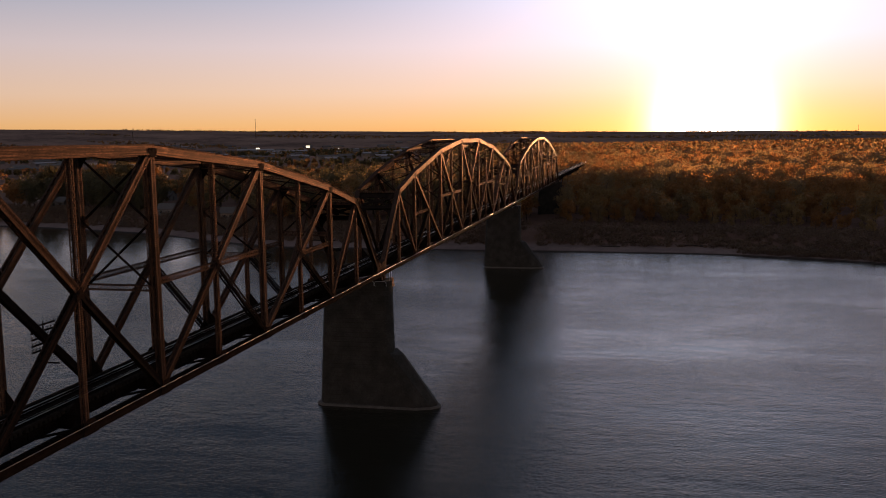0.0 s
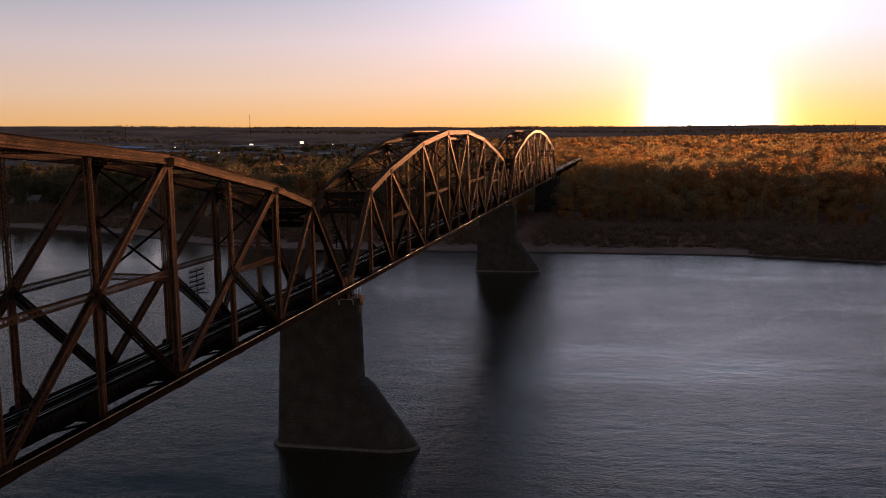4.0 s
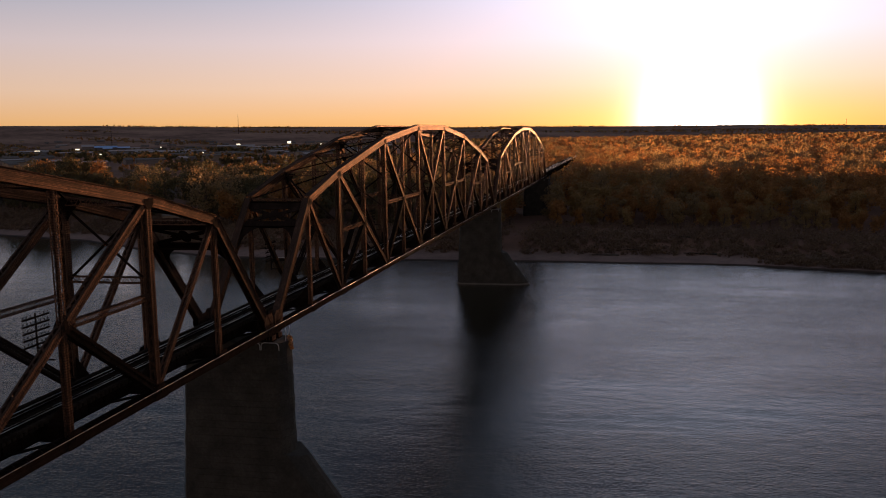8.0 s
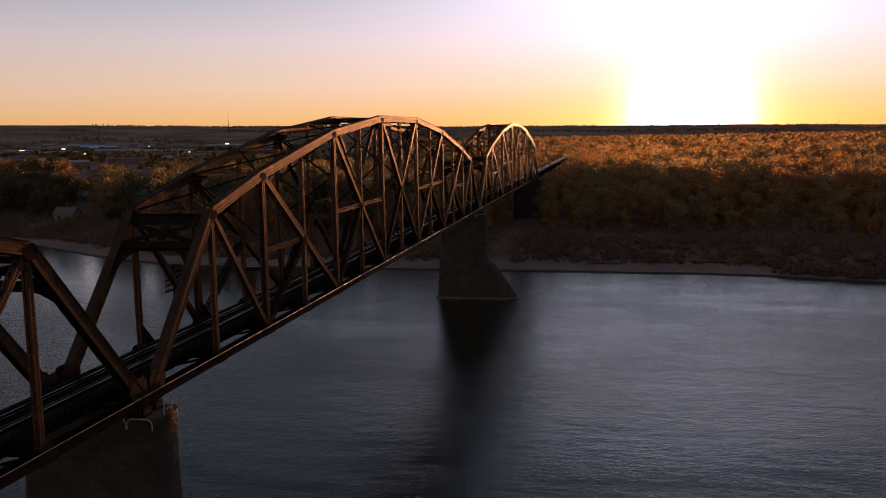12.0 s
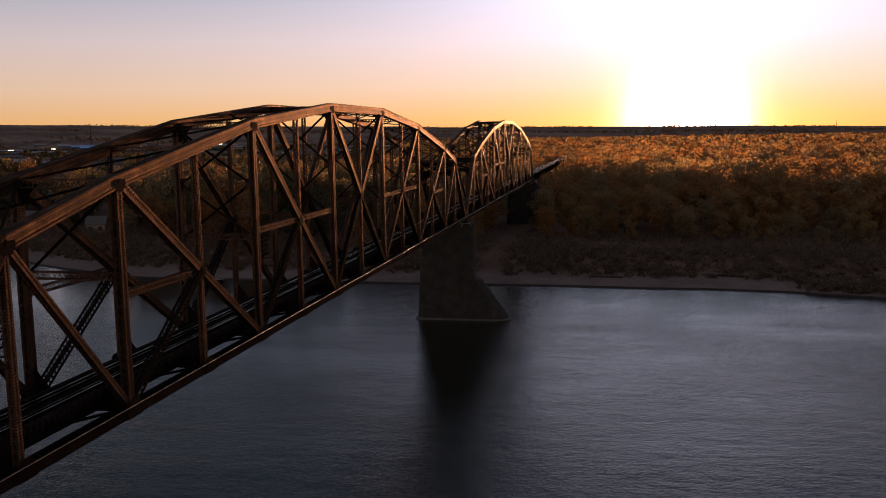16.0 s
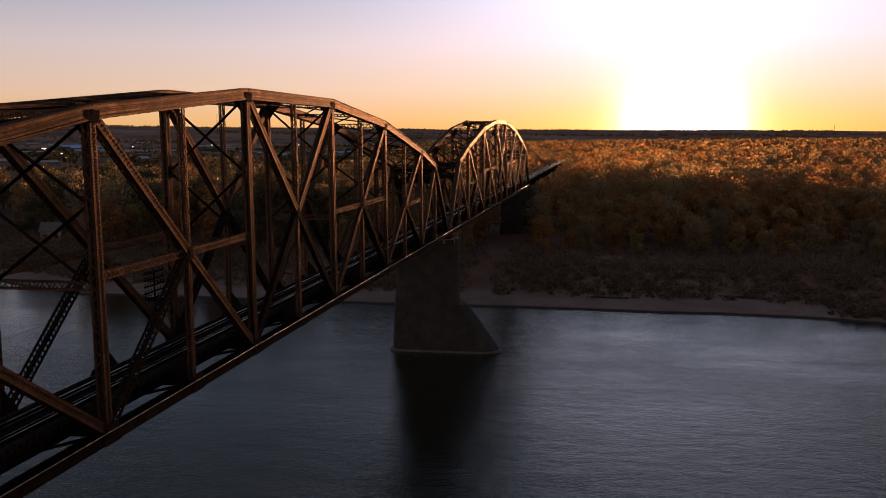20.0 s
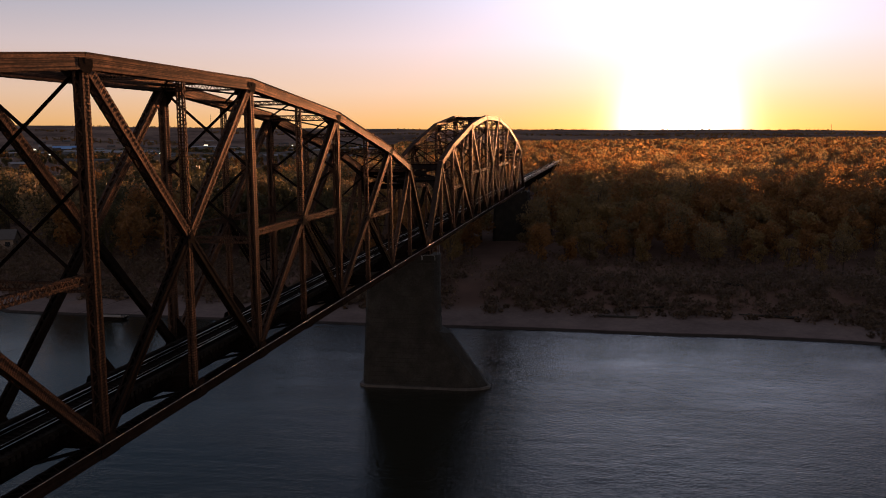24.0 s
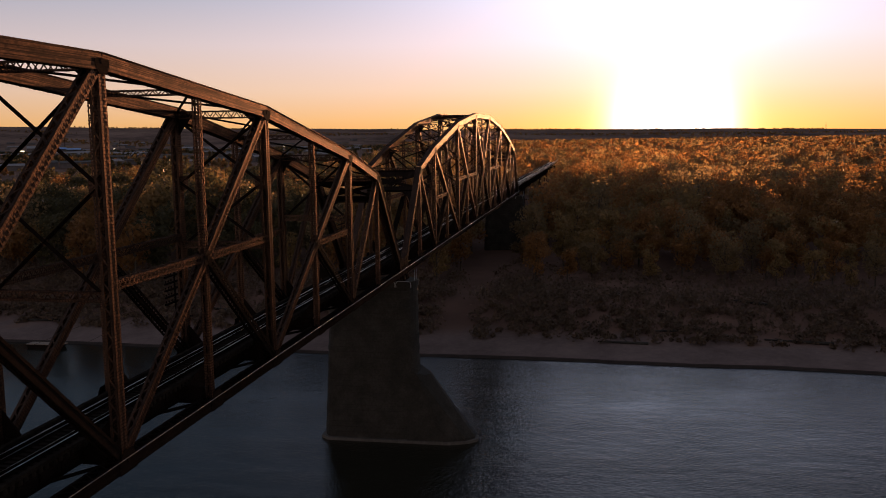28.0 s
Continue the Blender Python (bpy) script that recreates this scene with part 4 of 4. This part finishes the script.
def crown_lobes(rng, h, r, lobes, low=0.42):
    z = rng.uniform(low, 0.9, lobes) * h
    spread = r * 0.62 * np.sqrt(np.maximum(0.1, 1 - ((z / h - 0.6) / 0.55) ** 2))
    ang = rng.uniform(0, 2 * math.pi, lobes)
    rad = spread * np.sqrt(rng.uniform(0.05, 1, lobes))
    return np.stack([rad * np.cos(ang), rad * np.sin(ang), z], 1), rng.uniform(0.30, 0.52, lobes) * r


def quads_mesh(name, verts, mats, index=None):
    n = len(verts) // 4
    me = bpy.data.meshes.new(name)
    me.vertices.add(4 * n)
    me.vertices.foreach_set("co", np.ascontiguousarray(verts, dtype=np.float32).ravel())
    me.loops.add(4 * n)
    me.loops.foreach_set("vertex_index", np.arange(4 * n, dtype=np.int32))
    me.polygons.add(n)
    me.polygons.foreach_set("loop_start", np.arange(0, 4 * n, 4, dtype=np.int32))
    for mm in mats:
        me.materials.append(mm)
    if index is not None:
        me.polygons.foreach_set("material_index", np.ascontiguousarray(index, dtype=np.int32))
    me.update(calc_edges=True)
    return me


def build_tree(seed, h, r, mat, count):
    rng = np.random.default_rng(seed)
    c, rad = crown_lobes(rng, h, r, 14, 0.24)
    bm = bmesh.new()
    tube(bm, (0, 0, -0.4), (0.15, 0.1, h * 0.3), 0.035 * h * 0.6, 0.026 * h * 0.6, 8)
    tube(bm, (0.15, 0.1, h * 0.3), (0, 0, h * 0.72), 0.026 * h * 0.6, 0.008 * h, 7)
    for i in range(8):
        z0 = h * (0.22 + 0.05 * i)
        tube(bm, (0.1, 0.05, z0), Vector(c[i]), 0.0085 * h, 0.003 * h, 5)
    trunk = mesh_of(bm, BARK, "trunk")
    crown = quads_mesh("crown", leaf_cloud(rng, c, rad, count, 0.32), [mat])
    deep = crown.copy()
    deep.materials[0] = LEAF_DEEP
    return trunk, crown, deep


rng = np.random.default_rng(11)
KINDS = [build_tree(100 + i, (15.5, 14, 17, 12.5, 16, 13.5, 11, 15)[i], (5.2, 4.6, 5.8, 4.6, 4.8, 5.0, 4.2, 5.4)[i],
                    (LEAF_GOLD, LEAF_GREEN, LEAF_DARK, LEAF_GOLD, LEAF_GREEN, LEAF_GOLD, LEAF_DARK, LEAF_GREEN)[i], 1350) for i in range(8)]
LABELS = ["golden autumn cottonwood tree on the riverbank", "olive green cottonwood tree on the riverbank", "dark green riverbank tree with dense crown"]
KIND_LABEL = [0, 1, 2, 0, 1, 0, 2, 1]
HOUSES = [(354, 159, 12, 8, 20), (337, 123, 9, 7, 35), (441, 209, 14, 9, 10), (450, 187, 12, 9, 40), (395, 240, 12, 9, 25)]


def clear_of(x, y, gap):
    if abs(y - Y_MID) < 3.2 + gap and x < 566:
        return False
    for hx, hy, *_ in HOUSES:
        # keep the view from the river to each house open
        t = ((x - 90) * (hx - 90) + (y + 30) * (hy + 30)) / ((hx - 90) ** 2 + (hy + 30) ** 2)
        px, py = 90 + t * (hx - 90), -30 + t * (hy + 30)
        if (math.hypot(x - hx, y - hy) < 10) or (t < 1.0 and math.hypot(x - px, y - py) < 4.5):
            return False
    return True


def bank(x, y):
    return x - shore_x(y)


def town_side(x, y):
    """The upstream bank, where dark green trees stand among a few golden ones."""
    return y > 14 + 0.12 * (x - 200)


spots = []
for _ in range(6000):
    y = rng.uniform(-115, 265)
    x = shore_x(y) + (40 if y < 60 else 30) + abs(rng.normal(0, 36))
    if not clear_of(x, y, 2) or height(x, y) < 2.4:
        continue
    if all((x - a) ** 2 + (y - c) ** 2 > 5.6 ** 2 for a, c, *_ in spots):
        spots.append((x, y))
    if len(spots) >= 298:
        break
for x, y in spots:
    k = int(rng.integers(0, 8))
    s = rng.uniform(0.75, 1.15) * (min(1.0, 0.42 + 0.58 * max(0.0, bank(x, y) - 38) / 72) if y < -4 else 0.8 if bank(x, y) < 56 else 1.0)
    if -60 < y < -8:
        s *= 1.12
    if y > 60:
        s *= 1.22
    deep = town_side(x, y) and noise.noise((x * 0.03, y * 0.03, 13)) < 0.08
    tree = thing("tree", LABELS[2 if deep else KIND_LABEL[k]], "tree", "trees along the riverbank", at=(x, y, height(x, y)))
    tree.rotation_euler = (0, 0, rng.uniform(0, 6.28))
    tree.scale = (s, s, s * rng.uniform(0.92, 1.08))
    part("trunk", KINDS[k][0], None, tree)
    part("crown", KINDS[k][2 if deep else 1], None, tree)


def town(x, y):
    """Open, built-up ground on the upstream side."""
    az = math.degrees(math.atan2(y + 30, x - 60))
    return az > 13 and math.hypot(x - 60, y + 30) > 470 + 30 * noise.noise((az * 0.3, 0, 2)) + 30 * max(0, 20 - az)


def woods(name, label, ring, spacing, count, size, seed, cover=1.0, hill=False):
    g = np.random.default_rng(seed)
    r0, r1 = ring
    left = 55 if r1 < 1000 else 42
    n = int((r1 * r1 - r0 * r0) / 2 * math.radians(left + 21) / spacing ** 2)
    clouds, index = [], []
    for _ in range(n):
        r = math.sqrt(g.uniform(r0 * r0, r1 * r1))
        az = math.radians(g.uniform(-21, left))
        x, y = 100 + r * math.cos(az), -20 + r * math.sin(az)
        if bank(x, y) < 58 or not clear_of(x, y, 3) or g.uniform() > cover:
            continue
        if not hill and town(x, y) and (noise.noise((x * 0.014, y * 0.003, 6)) < 0.12 or g.uniform() > 0.8):
            continue
        if hill and noise.noise((x * 0.004, y * 0.0012, 4)) < 0.2:
            continue
        if any((x - a) ** 2 + (y - c) ** 2 < 9 for a, c in spots) if r < 330 else False:
            continue
        h = g.uniform(3, 6) if hill else g.uniform(11, 17.5) if not town(x, y) else g.uniform(5, 9)
        if y < -4 and not hill:
            h *= min(1.0, 0.42 + 0.58 * max(0.0, bank(x, y) - 38) / 72)
        if -60 < y < -8 and x < 700:
            h *= 1.12
        rr = (g.uniform(0.6, 1.0) if hill else g.uniform(0.30, 0.40)) * h
        c, rad = crown_lobes(g, h, rr, 7, 0.3 if r < 900 else 0.12)
        clouds.append(leaf_cloud(g, c, rad, count, size) + np.array([x, y, height(x, y)]))
        tone = noise.noise((x * 0.012, y * 0.012, 9)) + g.normal(0, 0.35)
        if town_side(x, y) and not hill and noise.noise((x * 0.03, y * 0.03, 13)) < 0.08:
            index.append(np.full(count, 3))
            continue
        index.append(np.full(count, 0 if tone > 0.05 else (1 if tone > -0.35 else 2)))
    me = quads_mesh(name, np.concatenate(clouds), [LEAF_GOLD, LEAF_GREEN, LEAF_DARK, LEAF_DEEP], np.concatenate(index))
    return tagged(new(name, me), label, "woods", "", "stuff")


woods("woods", "autumn cottonwood forest on the flat riverbank", (195, 420), 6.4, 470, 0.30, 21)
woods("woods", "autumn cottonwood forest farther from the river", (420, 900), 8.2, 175, 0.55, 22)
woods("woods", "wide autumn forest of the floodplain", (900, 2300), 13, 34, 1.8, 23)
woods("woods", "dark tree belts on the far hills", (2300, 4400), 22, 22, 2.0, 24, 0.8, True)


# ================= brush and driftwood on the beach =================
def build_brush():
    g = np.random.default_rng(5)
    clouds = []
    for k in range(4400):
        y = g.uniform(-125, 270)
        x = shore_x(y) + 9 + abs(g.normal(0, 20))
        if k > 4000:
            y = g.uniform(-125, -63)
            x = shore_x(y) + g.uniform(1.2, 10)
        if abs(y - Y_MID) < 3:
            continue
        r = g.uniform(0.5, 1.5) + (g.uniform(0, 1.6) if bank(x, y) > 22 else 0)
        c = np.array([[g.uniform(-1, 1) * r, g.uniform(-1, 1) * r, r * g.uniform(0.3, 0.7)] for _ in range(4)])
        clouds.append(leaf_cloud(g, c, np.full(4, r * 0.7), 40, 0.24) + np.array([x, y, height(x, y)]))
    tagged(new("brush", quads_mesh("brush", np.concatenate(clouds), [BRUSH])), "dry brown brush along the sandy bank", "brush", "", "stuff")


build_brush()
g = np.random.default_rng(8)
for x, y, length, turn in ((287, -50, 9, 80), (303, -46, 6, 60), (290, -33, 5, 100), (285, -26, 7, 85), (296, 40, 6, 70), (289, 66, 8, 95)):
    log = thing("driftwood_log", "bleached grey driftwood log lying on sand", "log", "driftwood on the beach", at=(x, y, height(x, y) + 0.12))
    log.rotation_euler = (0, 0, radians(turn))
    bm = bmesh.new()
    tube(bm, (-length / 2, 0, 0), (length / 2, 0.3, 0.1), 0.24, 0.11, 9)
    part("stem", bm, STONE, log)
    for p, q in (((length * 0.2, 0.1, 0.05), (length * 0.35, 1.0, 0.5)), ((-length * 0.1, 0, 0.05), (length * 0.05, -0.8, 0.6))):
        bm = bmesh.new()
        tube(bm, p, q, 0.09, 0.03, 6)
        part("branch", bm, STONE, log)


# ================= houses and town =================
def painted(name, a, rough=0.7):
    lo, hi = tuple(v * 0.75 for v in a), tuple(min(1, v * 1.15) for v in a)
    return plain(name, [(0.3, lo), (0.5, a), (0.7, hi)], 0.7, rough, None, 0.15, 0.02)


WALL_WHITE, WALL_TAN, WALL_GREY = painted("white_siding", (0.15, 0.145, 0.135)), painted("tan_wall", (0.2, 0.16, 0.12)), painted("grey_wall", (0.11, 0.10, 0.10))
ROOF_DARK, ROOF_PALE, ROOF_BLUE = painted("dark_shingle", (0.07, 0.065, 0.06)), painted("pale_roof", (0.20, 0.195, 0.20)), painted("blue_metal_roof", (0.12, 0.25, 0.5), 0.4)
GLASS, _nt, _b = material("window_glass", (0.02, 0.025, 0.03), 0.08)


def build_house(x, y, w, d, turn, wall, roof, label, wall_h=2.8, rise=2.0, category="house", group="houses", windows=True):
    h = thing("house" if category == "house" else "warehouse", label, category, group, at=(x, y, height(x, y) - 0.1))
    h.rotation_euler = (0, 0, radians(turn))
    bm = bmesh.new()
    box(bm, -w / 2, w / 2, -d / 2, d / 2, 0, wall_h)
    for s in (-1, 1):
        xx = s * w / 2
        prism(bm, [(-d / 2, wall_h), (d / 2, wall_h), (0, wall_h + rise)], "x", min(xx, xx - s * 0.2), max(xx, xx - s * 0.2))
    part("wall", bm, wall, h)
    bm = bmesh.new()
    o = 0.06 * d
    for s in (-1, 1):
        prism(bm, [(s * (d / 2 + o), wall_h - rise * 0.12), (0, wall_h + rise + 0.02), (0, wall_h + rise + 0.25), (s * (d / 2 + o), wall_h - rise * 0.12 + 0.2)], "x", -w / 2 - 0.4, w / 2 + 0.4)
    part("roof", bm, roof, h)
    if windows:
        for s in (-1, 1):
            for k in range(max(2, int(w / 4))):
                xx = -w / 2 + (k + 0.5) * w / max(2, int(w / 4))
                bm = bmesh.new()
                box(bm, xx - 0.6, xx + 0.6, s * d / 2 - 0.04, s * d / 2 + 0.05, 0.9, 2.1)
                part("window", bm, GLASS, h)
        bm = bmesh.new()
        box(bm, -w / 2 - 0.05, -w / 2 + 0.04, -0.5, 0.5, 0.05, 2.1)
        part("door", bm, ROOF_DARK, h)
    return h


for i, (x, y, w, d, turn) in enumerate(HOUSES):
    build_house(x, y, w * 0.6, d * 0.62, turn + 70, (WALL_WHITE, WALL_TAN)[i % 2], ROOF_DARK, ("small white house with dark roof among bank trees", "small tan house with dark roof among bank trees")[i % 2])


def polar(az, dist):
    a = radians(az)
    return 72 + dist * math.cos(a), -30 + dist * math.sin(a)


LAMP, _nt, _b = material("lit_sign", (0.9, 0.85, 0.7), 0.5)
_b.inputs["Emission Color"].default_value = (1.0, 0.85, 0.6, 1)
_b.inputs["Emission Strength"].default_value = 1.4
# heading, distance, length, depth, wall height, roof
TOWN = [(32.75, 2200, 62, 34, 11, ROOF_BLUE), (32.1, 2240, 70, 46, 9, ROOF_BLUE), (32.5, 2150, 20, 60, 9, ROOF_BLUE), (33.6, 2150, 26, 26, 14, ROOF_PALE), (34.3, 1750, 60, 30, 6, ROOF_PALE), (31.2, 1800, 80, 34, 7, ROOF_PALE),
        (28.9, 1650, 120, 40, 6, ROOF_PALE), (24.9, 2250, 90, 40, 8, ROOF_PALE), (23.0, 2050, 85, 40, 6, ROOF_PALE), (36.6, 2100, 60, 30, 6, ROOF_PALE)]
for az, dist, w, d, h, roof in TOWN:
    x, y = polar(az, dist)
    build_house(x, y, w, d, az + 90, WALL_GREY, roof, "long low warehouse with blue metal roof in town" if roof == ROOF_BLUE else "long low warehouse with pale roof in town", h, h * 0.3, "warehouse", "warehouses in town", False)
g = np.random.default_rng(3)
for i in range(170):
    az, dist = g.uniform(14.5, 41), 1000 + 2300 * g.uniform() ** 1.2
    x, y = polar(az, dist)
    w, d = g.uniform(8, 34), g.uniform(8, 17)
    build_house(x, y, w, d, az + 90 + g.uniform(0, 38), (WALL_GREY, WALL_TAN, WALL_GREY)[i % 3], (ROOF_PALE, ROOF_DARK, ROOF_DARK, ROOF_DARK)[i % 4], "low town building with pale roof and plain walls" if i % 4 == 0 else "low town building with dark roof and plain walls", g.uniform(3, 6.5), g.uniform(1.2, 2.5), "building", "town buildings", False)
for az, dist, w, h, z in ((24.75, 2200, 9, 3, 12), (21.6, 2000, 8, 5, 16), (27.0, 1400, 2, 1.6, 7), (29.4, 2300, 4, 2, 8), (36.4, 2000, 10, 1.5, 8), (34.2, 2130, 9, 2.5, 8), (25.3, 2250, 3, 2, 9), (19.6, 2100, 2, 2, 10), (33.0, 1500, 3, 1.2, 6)):
    x, y = polar(az, dist)
    sign = thing("lit_sign", "small brightly lit sign in the distant town", "sign", "lit signs in town", at=(x, y, height(x, y)))
    sign.rotation_euler = (0, 0, radians(az + 90))
    bm = bmesh.new()
    box(bm, -w / 2, w / 2, -0.2, 0.2, z - h / 2, z + h / 2)
    part("panel", bm, LAMP, sign)
    bm = bmesh.new()
    tube(bm, (0, 0, 0), (0, 0, z - h / 2), 0.25, 0.2, 6)
    part("pole", bm, ROOF_DARK, sign)


def build_mast(az, dist, top, r, label):
    x, y = polar(az, dist)
    z0 = height(x, y)
    mast = thing("radio_mast", label, "radio mast", "radio masts", at=(x, y, z0))
    for s in range(3):
        a = 2 * math.pi * s / 3
        bm = bmesh.new()
        tube(bm, (r * math.cos(a), r * math.sin(a), 0), (r * 0.3 * math.cos(a), r * 0.3 * math.sin(a), top - z0), r * 0.22, r * 0.12, 5)
        part("leg", bm, DARK_STEEL, mast)
    bm = bmesh.new()
    n = 14
    for i in range(n):
        for s in range(3):
            a, c = 2 * math.pi * s / 3, 2 * math.pi * (s + 1) / 3
            za, zc = (top - z0) * i / n, (top - z0) * (i + 1) / n
            ra, rc = r * (1 - 0.7 * i / n), r * (1 - 0.7 * (i + 1) / n)
            bar(bm, (ra * math.cos(a), ra * math.sin(a), za), (rc * math.cos(c), rc * math.sin(c), zc), r * 0.12, r * 0.12)
    part("lattice", bm, DARK_STEEL, mast)


build_mast(24.65, 3600, 122, 1.6, "tall thin radio mast on the far hill")
build_mast(32.2, 2700, 66, 1.3, "thin lattice mast behind the town")
build_mast(28.9, 1900, 33, 0.8, "short lattice mast in the town")
build_mast(-12.6, 3800, 62, 1.5, "thin mast on the far wooded hill")


# a small shrub that grew on the pier's coping
def build_shrub(x, y, z):
    shrub = thing("shrub", "small orange autumn shrub growing on pier coping", "shrub", at=(x, y, z))
    g = np.random.default_rng(77)
    bm = bmesh.new()
    for i in range(5):
        a = i * 1.3
        tube(bm, (0, 0, -0.02), (0.25 * math.cos(a), 0.25 * math.sin(a), 0.5), 0.02, 0.008, 5)
    part("stems", bm, BARK, shrub)
    c = np.array([(0, 0, 0.28), (0.08, -0.1, 0.02), (-0.05, -0.16, -0.3), (0.04, -0.18, -0.6)])
    part("leaves", quads_mesh("leaves", leaf_cloud(g, c, np.full(4, 0.2), 200, 0.06), [LEAF_GOLD]), None, shrub)


build_shrub(PITCH - 0.9, -4.95, 16.2)


# a flat boat lying at the sandy shore
def build_boat(x, y):
    boat = thing("flat_boat", "flat dark boat with pale deck moored at shore", "boat", at=(x, y, 0))
    bm = bmesh.new()
    prism(bm, [(-2.9, 0.5), (2.9, 0.5), (2.5, -0.15), (-2.3, -0.15)], "x", -0.8, 0.8)
    bmesh.ops.bevel(bm, geom=bm.edges[:], offset=0.04, segments=1)
    part("hull", bm, DARK_STEEL, boat)
    bm = bmesh.new()
    box(bm, -0.83, 0.83, -2.93, 2.93, 0.504, 0.56)
    bmesh.ops.bevel(bm, geom=bm.edges[:], offset=0.02, segments=1)
    part("deck", bm, WALL_TAN, boat, "pale weathered deck")
    bm = bmesh.new()
    box(bm, -0.3, 0.3, -2.6, -2.1, 0.56, 0.75)
    part("locker", bm, ROOF_DARK, boat, "small dark locker")


build_boat(276.0, 58.2)
